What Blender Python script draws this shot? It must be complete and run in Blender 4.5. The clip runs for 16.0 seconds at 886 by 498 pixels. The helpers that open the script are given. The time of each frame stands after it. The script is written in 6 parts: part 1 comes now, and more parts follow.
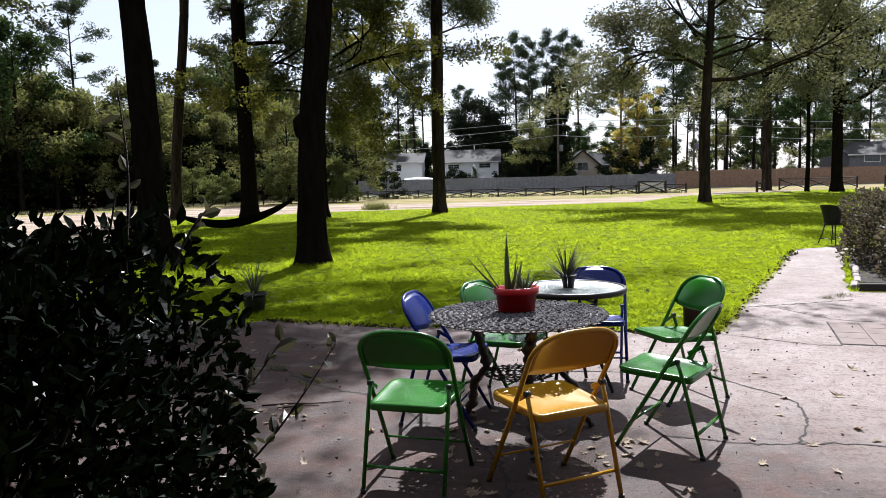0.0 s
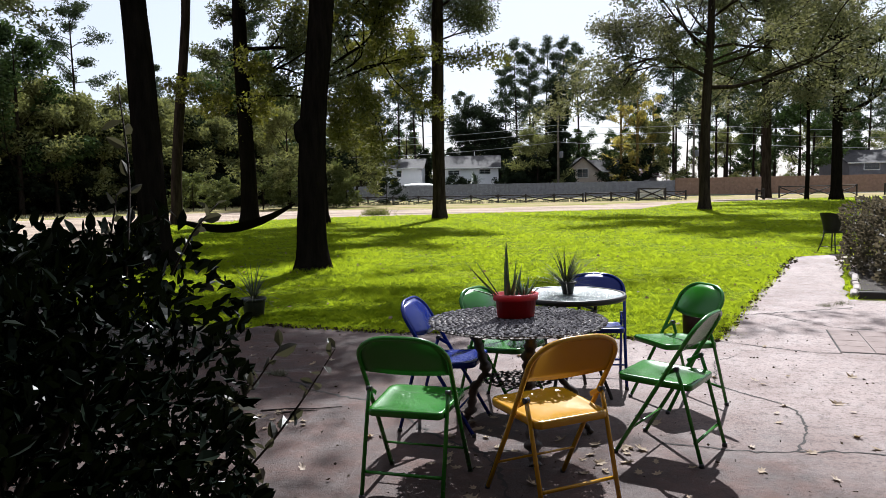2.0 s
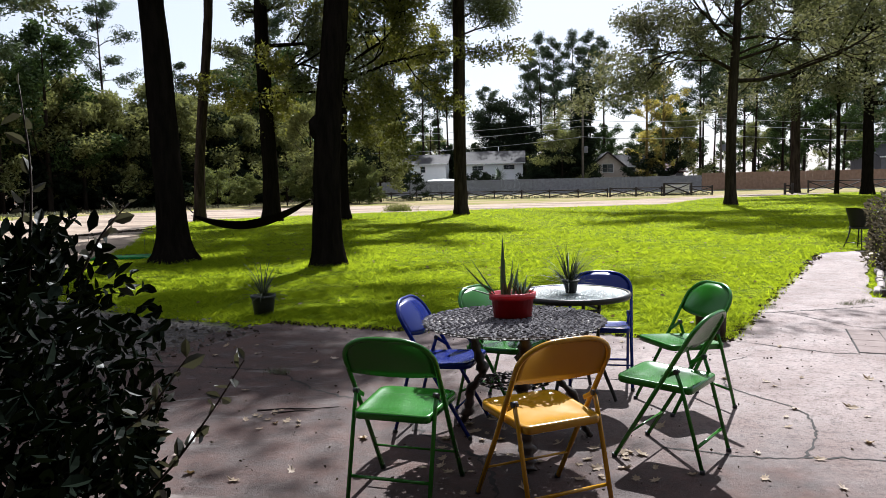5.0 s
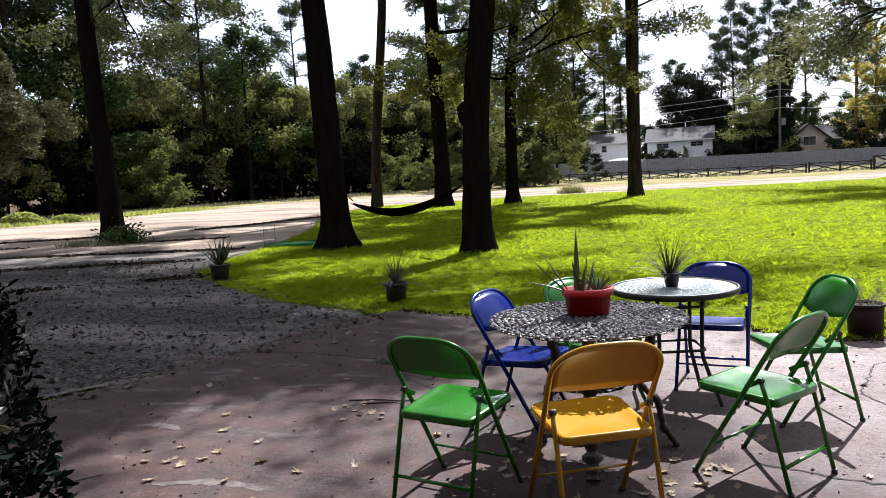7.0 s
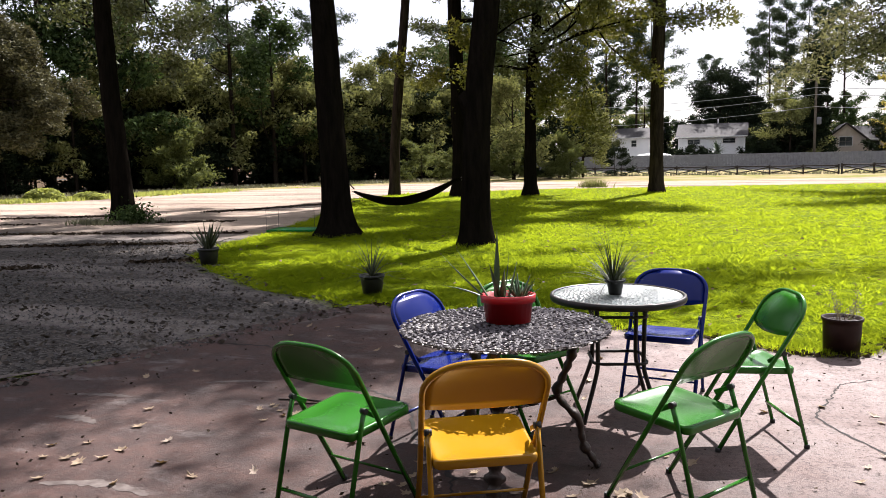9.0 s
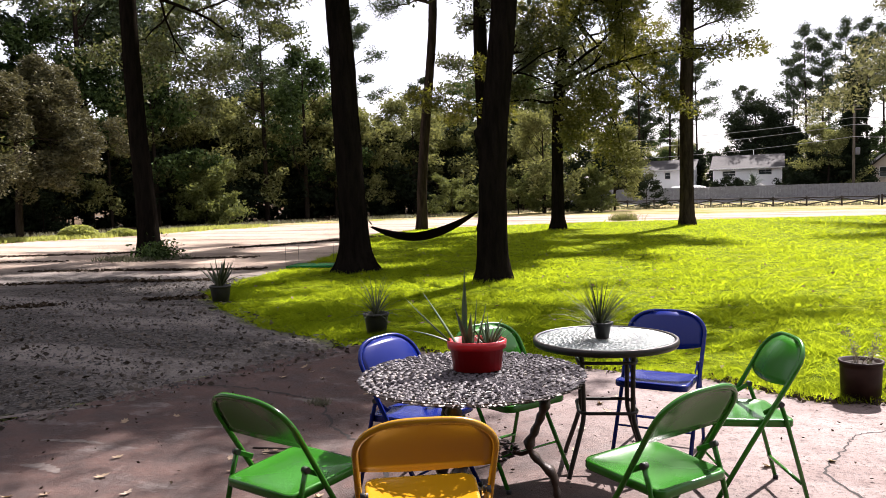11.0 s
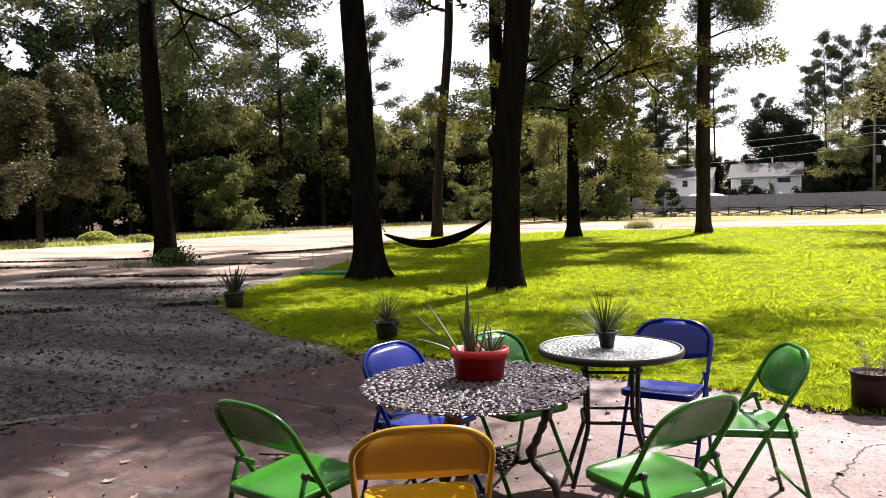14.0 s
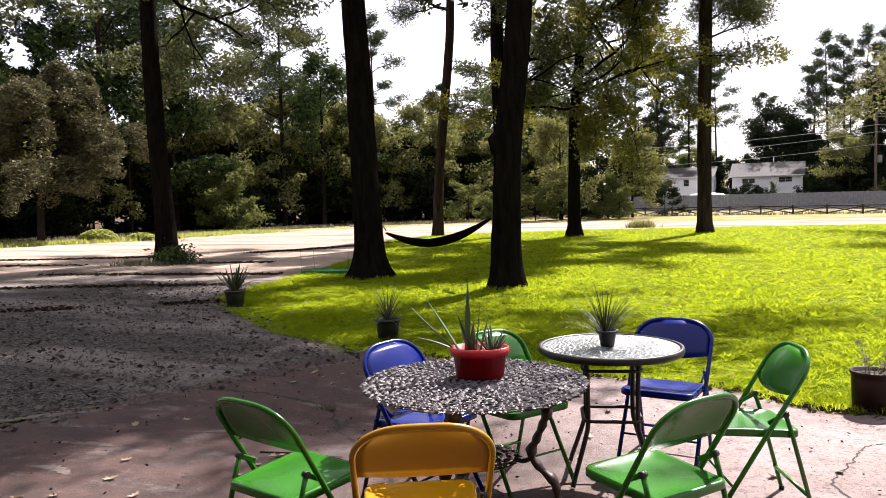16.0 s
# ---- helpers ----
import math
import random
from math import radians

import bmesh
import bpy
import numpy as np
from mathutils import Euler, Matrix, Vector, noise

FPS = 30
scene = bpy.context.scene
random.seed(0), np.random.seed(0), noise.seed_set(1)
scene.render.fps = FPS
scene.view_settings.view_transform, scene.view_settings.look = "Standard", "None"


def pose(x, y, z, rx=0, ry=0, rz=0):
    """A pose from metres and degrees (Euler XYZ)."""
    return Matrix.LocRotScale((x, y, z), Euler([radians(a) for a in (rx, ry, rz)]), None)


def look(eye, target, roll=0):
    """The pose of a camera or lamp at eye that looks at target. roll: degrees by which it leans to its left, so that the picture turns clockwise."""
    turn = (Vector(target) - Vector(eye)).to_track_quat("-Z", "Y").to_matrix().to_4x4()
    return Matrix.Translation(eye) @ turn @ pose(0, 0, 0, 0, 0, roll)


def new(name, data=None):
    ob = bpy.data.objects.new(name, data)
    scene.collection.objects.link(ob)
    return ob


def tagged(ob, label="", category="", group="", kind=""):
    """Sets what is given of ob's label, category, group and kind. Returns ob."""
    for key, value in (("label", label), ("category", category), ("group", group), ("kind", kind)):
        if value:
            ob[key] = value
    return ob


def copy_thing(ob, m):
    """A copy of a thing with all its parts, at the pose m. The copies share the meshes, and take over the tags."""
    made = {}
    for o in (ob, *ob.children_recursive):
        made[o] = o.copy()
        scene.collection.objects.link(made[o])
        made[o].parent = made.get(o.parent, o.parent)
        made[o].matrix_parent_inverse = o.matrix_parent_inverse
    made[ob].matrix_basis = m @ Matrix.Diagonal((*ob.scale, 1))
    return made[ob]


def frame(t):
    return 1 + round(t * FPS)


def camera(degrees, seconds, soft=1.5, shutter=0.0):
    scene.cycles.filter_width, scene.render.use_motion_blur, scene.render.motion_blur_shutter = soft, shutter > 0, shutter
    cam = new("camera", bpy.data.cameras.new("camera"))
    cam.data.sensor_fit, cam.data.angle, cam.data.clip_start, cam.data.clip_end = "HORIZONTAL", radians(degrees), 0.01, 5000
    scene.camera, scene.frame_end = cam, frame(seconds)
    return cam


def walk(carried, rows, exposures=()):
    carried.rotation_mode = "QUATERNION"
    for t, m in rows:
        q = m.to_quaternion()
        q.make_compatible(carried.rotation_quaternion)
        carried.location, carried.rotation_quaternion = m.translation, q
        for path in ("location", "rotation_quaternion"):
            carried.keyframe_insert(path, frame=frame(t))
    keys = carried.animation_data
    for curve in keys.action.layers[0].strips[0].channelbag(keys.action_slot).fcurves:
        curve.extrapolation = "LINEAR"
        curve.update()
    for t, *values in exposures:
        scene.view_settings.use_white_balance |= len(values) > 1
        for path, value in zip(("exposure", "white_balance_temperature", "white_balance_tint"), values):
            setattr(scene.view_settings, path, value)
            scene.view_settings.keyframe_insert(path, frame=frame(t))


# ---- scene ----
cam = camera(59.6, 16.0, soft=0.7)
PATH = [
    (0, (0.344, 0.54, 1.453), (0.196, 2.526, 1.276), -1.4),
    (0.5, (0.343, 0.539, 1.451), (0.195, 2.525, 1.276), -1.2),
    (1, (0.341, 0.533, 1.454), (0.194, 2.521, 1.286), -1.0),
    (1.5, (0.339, 0.533, 1.454), (0.189, 2.521, 1.291), -1.0),
    (2, (0.344, 0.537, 1.454), (0.197, 2.525, 1.292), -1.1),
    (2.5, (0.346, 0.537, 1.452), (0.193, 2.524, 1.288), -1.3),
    (3, (0.352, 0.535, 1.453), (0.174, 2.52, 1.286), -1.1),
    (3.5, (0.369, 0.535, 1.455), (0.18, 2.519, 1.292), -0.9),
    (6, (0.764, 0.821, 1.452), (0.478, 2.792, 1.268), -2.8),
    (6.5, (0.949, 0.891, 1.481), (0.456, 2.819, 1.279), -1.5),
    (7, (1.084, 0.962, 1.476), (0.408, 2.833, 1.276), -3.0),
    (7.5, (1.18, 1.13, 1.482), (0.546, 3.024, 1.397), -2.4),
    (8, (1.239, 1.257, 1.473), (0.636, 3.158, 1.331), -3.5),
    (8.5, (1.348, 1.342, 1.468), (0.691, 3.221, 1.277), -3.6),
    (9, (1.525, 1.406, 1.481), (0.78, 3.249, 1.255), -1.2),
    (9.5, (1.615, 1.521, 1.465), (0.865, 3.36, 1.23), -2.9),
    (10, (1.657, 1.681, 1.474), (0.875, 3.516, 1.325), -2.3),
    (12.5, (1.797, 1.767, 1.489), (0.944, 3.572, 1.361), -1.7),
    (13, (1.794, 1.761, 1.489), (0.938, 3.565, 1.368), -1.6),
    (13.5, (1.795, 1.764, 1.487), (0.933, 3.564, 1.367), -1.5),
    (14, (1.794, 1.762, 1.49), (0.927, 3.561, 1.373), -1.5),
    (14.5, (1.794, 1.758, 1.489), (0.924, 3.556, 1.381), -1.3),
    (15, (1.794, 1.757, 1.49), (0.918, 3.552, 1.381), -1.3),
    (15.5, (1.801, 1.757, 1.488), (0.933, 3.556, 1.377), -1.5),
    (16, (1.798, 1.757, 1.49), (0.929, 3.554, 1.37), -1.4),
]
EXPOSURE = [(0.0, 1.35, 5750, 11), (3.5, 1.26, 5750, 11), (6.0, 1.36, 5750, 11), (6.5, 1.40, 5750, 11), (7.0, 1.58, 5750, 12), (7.5, 1.74, 5800, 13), (8.0, 1.66, 5950, 14), (9.0, 1.66, 6150, 17), (10.0, 1.78, 6250, 19), (12.5, 1.88, 6350, 21), (16.0, 1.88, 6350, 21)]
walk(cam, [(t, look(eye, target, roll)) for t, eye, target, roll in PATH], EXPOSURE)

# ---- light ----
SUN_DIR = Vector((0.156, 0.988, 0.0)).normalized()
SUN_ELEV = radians(45)
SUN_VEC = Vector((SUN_DIR.x * math.cos(SUN_ELEV), SUN_DIR.y * math.cos(SUN_ELEV), math.sin(SUN_ELEV)))

world = bpy.data.worlds.new("sky")
scene.world = world
world.use_nodes = True
wn, wl = world.node_tree.nodes, world.node_tree.links
sky = wn.new("ShaderNodeTexSky")
sky.sky_type = "NISHITA"
sky.sun_disc = False
sky.sun_elevation = SUN_ELEV
sky.sun_rotation = math.atan2(SUN_DIR.x, SUN_DIR.y)
sky.dust_density = 1.2
sky.air_density = 1.0
wn["Background"].inputs["Strength"].default_value = 0.05
# thin bright haze over the whole sky
haze = wn.new("ShaderNodeMix")
haze.data_type = "RGBA"
haze.inputs[0].default_value = 0.62
haze.inputs[7].default_value = (8.8, 8.5, 8.2, 1)
wl.new(sky.outputs["Color"], haze.inputs[6])
wl.new(haze.outputs[2], wn["Background"].inputs["Color"])

sun = new("sun", bpy.data.lights.new("sun", "SUN"))
sun.data.energy = 5.0
sun.data.angle = radians(0.55)
sun.data.color = (1.0, 0.95, 0.86)
sun.matrix_world = look(SUN_VEC * 60, (0, 0, 0))

# ---- materials ----


def material(name):
    m = bpy.data.materials.new(name)
    m.use_nodes = True
    nt = m.node_tree
    return m, nt, nt.nodes["Principled BSDF"]


def node(nt, kind, **values):
    n = nt.nodes.new(kind)
    for k, v in values.items():
        key = k.replace("_", " ").title()
        if key in n.inputs:
            n.inputs[key].default_value = v
    return n


def ramp(nt, fac, stops):
    n = nt.nodes.new("ShaderNodeValToRGB")
    el = n.color_ramp.elements
    while len(el) < len(stops):
        el.new(0.5)
    for e, (p, c) in zip(el, stops):
        e.position, e.color = p, (*c, 1)
    nt.links.new(fac, n.inputs["Fac"])
    return n.outputs["Color"]


def noise_tex(nt, scale, detail=4, rough=0.55, coords="Object", stretch=None):
    tc = nt.nodes.new("ShaderNodeTexCoord")
    n = node(nt, "ShaderNodeTexNoise", scale=scale, detail=detail, roughness=rough)
    out = tc.outputs[coords]
    if stretch:
        mp = nt.nodes.new("ShaderNodeMapping")
        mp.inputs["Scale"].default_value = stretch
        nt.links.new(out, mp.inputs["Vector"])
        out = mp.outputs["Vector"]
    nt.links.new(out, n.inputs["Vector"])
    return n.outputs["Fac"]


def mix(nt, fac, a, b, mode="MIX"):
    n = nt.nodes.new("ShaderNodeMix")
    n.data_type, n.blend_type = "RGBA", mode
    for sock, v in ((n.inputs[0], fac), (n.inputs[6], a), (n.inputs[7], b)):
        if hasattr(v, "is_output"):
            nt.links.new(v, sock)
        elif isinstance(v, tuple):
            sock.default_value = (*v, 1)
        else:
            sock.default_value = v
    return n.outputs[2]


def calc(nt, op, a, b=0.0, clamp=False):
    n = nt.nodes.new("ShaderNodeMath")
    n.operation, n.use_clamp = op, clamp
    for sock, v in zip(n.inputs, (a, b)):
        if hasattr(v, "is_output"):
            nt.links.new(v, sock)
        else:
            sock.default_value = v
    return n.outputs[0]


def bump(nt, bsdf, height, strength=0.3, distance=0.01):
    b = node(nt, "ShaderNodeBump", strength=strength, distance=distance)
    nt.links.new(height, b.inputs["Height"])
    nt.links.new(b.outputs["Normal"], bsdf.inputs["Normal"])


def plain(name, a, b, scale=8.0, rough=0.6, metal=0.0, relief=0.15, dist=0.004, spec=0.5):
    """Two tones mixed by noise at two scales, with fine relief."""
    m, nt, p = material(name)
    n1, n2 = noise_tex(nt, scale, 5), noise_tex(nt, scale * 7, 3)
    c = mix(nt, ramp(nt, n1, [(0.35, (0, 0, 0)), (0.68, (1, 1, 1))]), a, b)
    c = mix(nt, calc(nt, "MULTIPLY", n2, 0.35), c, tuple(v * 0.55 for v in a))
    nt.links.new(c, p.inputs["Base Color"])
    r = calc(nt, "ADD", rough - 0.12, calc(nt, "MULTIPLY", n1, 0.24))
    nt.links.new(r, p.inputs["Roughness"])
    p.inputs["Metallic"].default_value = metal
    p.inputs["Specular IOR Level"].default_value = spec
    if relief:
        bump(nt, p, n2, relief, dist)
    return m


def leafy(name, dark, light, through_col, share=0.4, rough=0.45, spec=0.35, patches=0.0, few=0.0):
    """Leaf: gloss over a diffuse blade that lets some light through; each leaf has its own tone."""
    m, nt, p = material(name)
    geo = nt.nodes.new("ShaderNodeNewGeometry")
    oi = nt.nodes.new("ShaderNodeObjectInfo")
    c = mix(nt, geo.outputs["Random Per Island"], dark, light)
    c = mix(nt, calc(nt, "MULTIPLY", oi.outputs["Random"], 0.35), c, tuple((a + b) * 0.42 for a, b in zip(dark, light)))
    # darker patches across the blades: shade between tufts put into the colour
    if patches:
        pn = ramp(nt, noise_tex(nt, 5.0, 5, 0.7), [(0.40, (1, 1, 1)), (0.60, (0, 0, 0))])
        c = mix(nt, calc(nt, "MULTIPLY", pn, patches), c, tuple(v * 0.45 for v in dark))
    nt.links.new(c, p.inputs["Base Color"])
    p.inputs["Roughness"].default_value = rough
    p.inputs["Specular IOR Level"].default_value = spec
    if few:
        # only a random few leaves shine more than the rest
        shine_level = ramp(nt, geo.outputs["Random Per Island"], [(1 - few, (spec, spec, spec)), (1 - few * 0.8, (0.22, 0.22, 0.22))])
        nt.links.new(shine_level, p.inputs["Specular IOR Level"])
    tr = nt.nodes.new("ShaderNodeBsdfTranslucent")
    tc = mix(nt, geo.outputs["Random Per Island"], tuple(v * 0.7 for v in through_col), through_col)
    nt.links.new(tc, tr.inputs["Color"])
    sh = nt.nodes.new("ShaderNodeMixShader")
    sh.inputs[0].default_value = share
    nt.links.new(p.outputs[0], sh.inputs[1])
    nt.links.new(tr.outputs[0], sh.inputs[2])
    nt.links.new(sh.outputs[0], nt.nodes["Material Output"].inputs["Surface"])
    return m


def bark_mat(name, a, b, scale=9.0, depth=0.03):
    m, nt, p = material(name)
    ridge = noise_tex(nt, scale, 6, 0.65, stretch=(1, 1, 0.18))
    fine = noise_tex(nt, scale * 5, 4, 0.6, stretch=(1, 1, 0.4))
    patch = noise_tex(nt, 1.3, 3)
    c = mix(nt, ramp(nt, ridge, [(0.36, (0, 0, 0)), (0.62, (1, 1, 1))]), a, b)
    c = mix(nt, calc(nt, "MULTIPLY", fine, 0.5), c, tuple(v * 0.5 for v in a))
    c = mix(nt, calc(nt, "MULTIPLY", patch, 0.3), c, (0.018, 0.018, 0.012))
    nt.links.new(c, p.inputs["Base Color"])
    p.inputs["Roughness"].default_value = 0.9
    p.inputs["Specular IOR Level"].default_value = 0.0
    bump(nt, p, calc(nt, "ADD", ridge, calc(nt, "MULTIPLY", fine, 0.4)), 0.9, depth)
    return m


def paint_mat(name, col, worn, spec=0.4, coat=0.12):
    """Enamel on sheet steel, with small chips and dull patches."""
    m, nt, p = material(name)
    n1, n2 = noise_tex(nt, 6, 4), noise_tex(nt, 55, 5, 0.7)
    c = mix(nt, calc(nt, "MULTIPLY", n1, 0.35), col, tuple(v * 0.75 for v in col))
    c = mix(nt, ramp(nt, n2, [(0.70, (0, 0, 0)), (0.74, (1, 1, 1))]), c, worn)
    nt.links.new(c, p.inputs["Base Color"])
    nt.links.new(calc(nt, "ADD", 0.14, calc(nt, "MULTIPLY", n1, 0.2)), p.inputs["Roughness"])
    p.inputs["Specular IOR Level"].default_value = spec
    p.inputs["Coat Weight"].default_value = coat
    p.inputs["Coat Roughness"].default_value = 0.10
    bump(nt, p, n2, 0.06, 0.002)
    return m


green_paint = paint_mat("green enamel", (0.020, 0.125, 0.008), (0.012, 0.05, 0.016), 0.32, 0.06)
yellow_paint = paint_mat("yellow enamel", (0.36, 0.180, 0.003), (0.17, 0.09, 0.010))
blue_paint = paint_mat("blue enamel", (0.002, 0.010, 0.125), (0.006, 0.012, 0.05), 0.25, 0.0)
black_rubber = plain("black rubber", (0.012, 0.012, 0.013), (0.02, 0.02, 0.02), 30, 0.6)
iron = plain("cast iron, dark brown paint", (0.022, 0.014, 0.011), (0.05, 0.03, 0.022), 25, 0.42, 0.3, 0.4, 0.004)
cast_white = plain("cast metal, worn grey-mauve paint", (0.118, 0.104, 0.114), (0.035, 0.030, 0.034), 45, 0.6, 0.0, 0.5, 0.003, 0.25)
bronze = plain("bronze powder coat", (0.010, 0.0075, 0.0065), (0.019, 0.014, 0.011), 20, 0.45, 0.0, 0.15, 0.004, 0.3)
dark_pot = plain("black plastic pot", (0.012, 0.012, 0.013), (0.028, 0.026, 0.024), 14, 0.5, 0, 0.1)
brown_pot = plain("brown plastic pot", (0.016, 0.008, 0.007), (0.028, 0.015, 0.012), 10, 0.45, 0, 0.1, 0.004, 0.1)
red_plastic = plain("red plastic", (0.46, 0.007, 0.014), (0.38, 0.006, 0.012), 7, 0.32, 0, 0.05)
soil = plain("potting soil", (0.03, 0.02, 0.014), (0.07, 0.05, 0.035), 50, 0.95, 0, 1.0, 0.02)
rot_leaf = leafy("rotting leaf bits", (0.012, 0.009, 0.006), (0.07, 0.05, 0.033), (0.05, 0.035, 0.02), 0.1, 0.8, 0.05)
cloth_dark = plain("dark red-brown canvas", (0.005, 0.003, 0.0028), (0.011, 0.006, 0.005), 30, 0.9, 0, 0.4, 0.004, 0.1)
rope = plain("dark rope", (0.03, 0.025, 0.02), (0.05, 0.04, 0.03), 60, 0.9)
# oak bark taken to near black: the backlit side's shade is in the colour
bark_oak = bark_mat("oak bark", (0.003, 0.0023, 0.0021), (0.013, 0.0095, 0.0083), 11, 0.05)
bark_pine = bark_mat("pine bark", (0.014, 0.010, 0.0085), (0.052, 0.039, 0.032), 7, 0.035)
# yellow vine on the bark, its tan raised by sunlight put into the colour
bark_tan = bark_mat("bark with yellow vine, sunlight in the colour", (0.09, 0.065, 0.02), (0.30, 0.21, 0.075), 6, 0.03)
bark_far = bark_mat("woodland bark", (0.014, 0.010, 0.008), (0.045, 0.035, 0.028), 5, 0.03)
twig_mat = plain("twig bark", (0.025, 0.015, 0.011), (0.05, 0.034, 0.025), 40, 0.8)
leaf_oak = leafy("oak leaves", (0.007, 0.012, 0.004), (0.095, 0.112, 0.058), (0.135, 0.150, 0.040), 0.24, 0.6, 0.12)
leaf_grey = leafy("thin grey-green oak leaves", (0.022, 0.028, 0.014), (0.150, 0.155, 0.095), (0.20, 0.195, 0.075), 0.34, 0.6, 0.12)
# lit copy of the oak leaves, sunny glow put into its through colour
leaf_lit = leafy("thin oak leaves in the sun", (0.016, 0.022, 0.006), (0.085, 0.092, 0.030), (0.21, 0.205, 0.024), 0.34, 0.6, 0.12)
# evergreen leaves darkened so that their colour holds the shade under the trees
leaf_dark = leafy("evergreen leaves, shade in the colour", (0.003, 0.006, 0.003), (0.030, 0.042, 0.024), (0.025, 0.035, 0.012), 0.12, 0.8, 0.02)
leaf_pine = leafy("pine needles", (0.005, 0.012, 0.006), (0.085, 0.115, 0.062), (0.07, 0.095, 0.03), 0.16, 0.7, 0.05)
leaf_olive = leafy("olive woodland leaves", (0.008, 0.013, 0.004), (0.250, 0.265, 0.110), (0.24, 0.245, 0.07), 0.28, 0.75, 0.02)
leaf_wood = leafy("woodland leaves", (0.003, 0.009, 0.003), (0.080, 0.120, 0.045), (0.075, 0.12, 0.025), 0.18, 0.75, 0.03)
leaf_bright = leafy("young yellow-green leaves", (0.030, 0.042, 0.012), (0.14, 0.165, 0.06), (0.17, 0.19, 0.045), 0.3, 0.7, 0.06)
leaf_yellow = leafy("yellowing leaves", (0.05, 0.050, 0.014), (0.24, 0.20, 0.055), (0.46, 0.38, 0.07), 0.5, 0.65, 0.1)
leaf_feather = leafy("dry brownish leaves", (0.008, 0.009, 0.005), (0.145, 0.140, 0.072), (0.12, 0.11, 0.045), 0.18, 0.6, 0.08)
# near-black: the shrub's shade is put into its leaf colour
leaf_shrub = leafy("leathery leaves, shade in the colour", (0.0014, 0.0028, 0.002), (0.0075, 0.011, 0.0075), (0.012, 0.018, 0.005), 0.04, 0.4, 0.005, 0.0, 0.08)
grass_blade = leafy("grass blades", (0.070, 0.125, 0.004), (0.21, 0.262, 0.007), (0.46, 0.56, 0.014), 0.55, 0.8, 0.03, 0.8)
weed_blade = leafy("pale weeds", (0.065, 0.070, 0.038), (0.17, 0.165, 0.11), (0.17, 0.165, 0.09), 0.3)
aloe = leafy("aloe leaves", (0.028, 0.055, 0.028), (0.15, 0.19, 0.11), (0.10, 0.15, 0.05), 0.15, 0.4)
pale_leaf_mat = leafy("bleached oak leaf", (0.20, 0.15, 0.11), (0.42, 0.34, 0.27), (0.24, 0.17, 0.08), 0.2, 0.7, 0.2)
strap_leaf = leafy("strap leaves", (0.022, 0.030, 0.014), (0.085, 0.100, 0.050), (0.10, 0.12, 0.03), 0.2, 0.45, 0.3)
dry_leaf_mat = leafy("dry oak leaf", (0.10, 0.065, 0.035), (0.34, 0.26, 0.18), (0.20, 0.13, 0.05), 0.2, 0.7, 0.2)

# ---- helpers of this scene ----


def gz(y):
    """Height of the ground, level all round."""
    return -0.02


def mesh_of(name, bm, mats, smooth=False):
    me = bpy.data.meshes.new(name)
    bm.to_mesh(me)
    bm.free()
    for m in mats if isinstance(mats, (list, tuple)) else [mats]:
        me.materials.append(m)
    if smooth:
        me.shade_smooth()
    return me


def part(name, bm, mat, parent, label="", smooth=False):
    me = bm if isinstance(bm, bpy.types.Mesh) else mesh_of(name, bm, mat, smooth)
    ob = new(name, me)
    ob.parent = parent
    if label:
        ob["label"] = label
    return ob


def thing(name, m, label, category, group="", kind=""):
    ob = new(name)
    ob.empty_display_size = 0.1
    ob.matrix_world = m
    return tagged(ob, label, category, group, kind)


def single(name, bm, mat, label, category, group="", kind="", m=None, smooth=False):
    me = bm if isinstance(bm, bpy.types.Mesh) else mesh_of(name, bm, mat, smooth)
    ob = new(name, me)
    if m is not None:
        ob.matrix_world = m
    return tagged(ob, label, category, group, kind)


def box(bm, size, m=None, bevel=0.0, seg=1):
    """A box of that size about its centre, its edges rounded by bevel."""
    r = bmesh.ops.create_cube(bm, size=1.0)
    vs = r["verts"]
    bmesh.ops.scale(bm, vec=size, verts=vs)
    if bevel:
        es = list({e for v in vs for e in v.link_edges})
        out = bmesh.ops.bevel(bm, geom=es, offset=bevel, segments=seg, affect="EDGES", profile=0.5)
        vs = list({v for f in out["faces"] for v in f.verts} | {v for v in vs if v.is_valid})
    if m is not None:
        bmesh.ops.transform(bm, matrix=m, verts=vs)
    return vs


def tube(bm, pts, radii, seg=8, caps=True):
    """Sweeps a ring along the points; radii: one number or one a point."""
    pts = [Vector(p) for p in pts]
    radii = [radii] * len(pts) if isinstance(radii, (int, float)) else list(radii)
    rings, side = [], None
    for i, p in enumerate(pts):
        d = (pts[min(i + 1, len(pts) - 1)] - pts[max(i - 1, 0)]).normalized()
        if side is None:
            side = d.orthogonal().normalized()
        side = (side - d * side.dot(d)).normalized()
        up = d.cross(side)
        rings.append([bm.verts.new(p + (side * math.cos(a) + up * math.sin(a)) * radii[i]) for a in (math.tau * k / seg for k in range(seg))])
    for a, b in zip(rings, rings[1:]):
        for k in range(seg):
            f = bm.faces.new((a[k], a[(k + 1) % seg], b[(k + 1) % seg], b[k]))
            f.smooth = True
    if caps:
        bm.faces.new(rings[0][::-1])
        bm.faces.new(rings[-1])


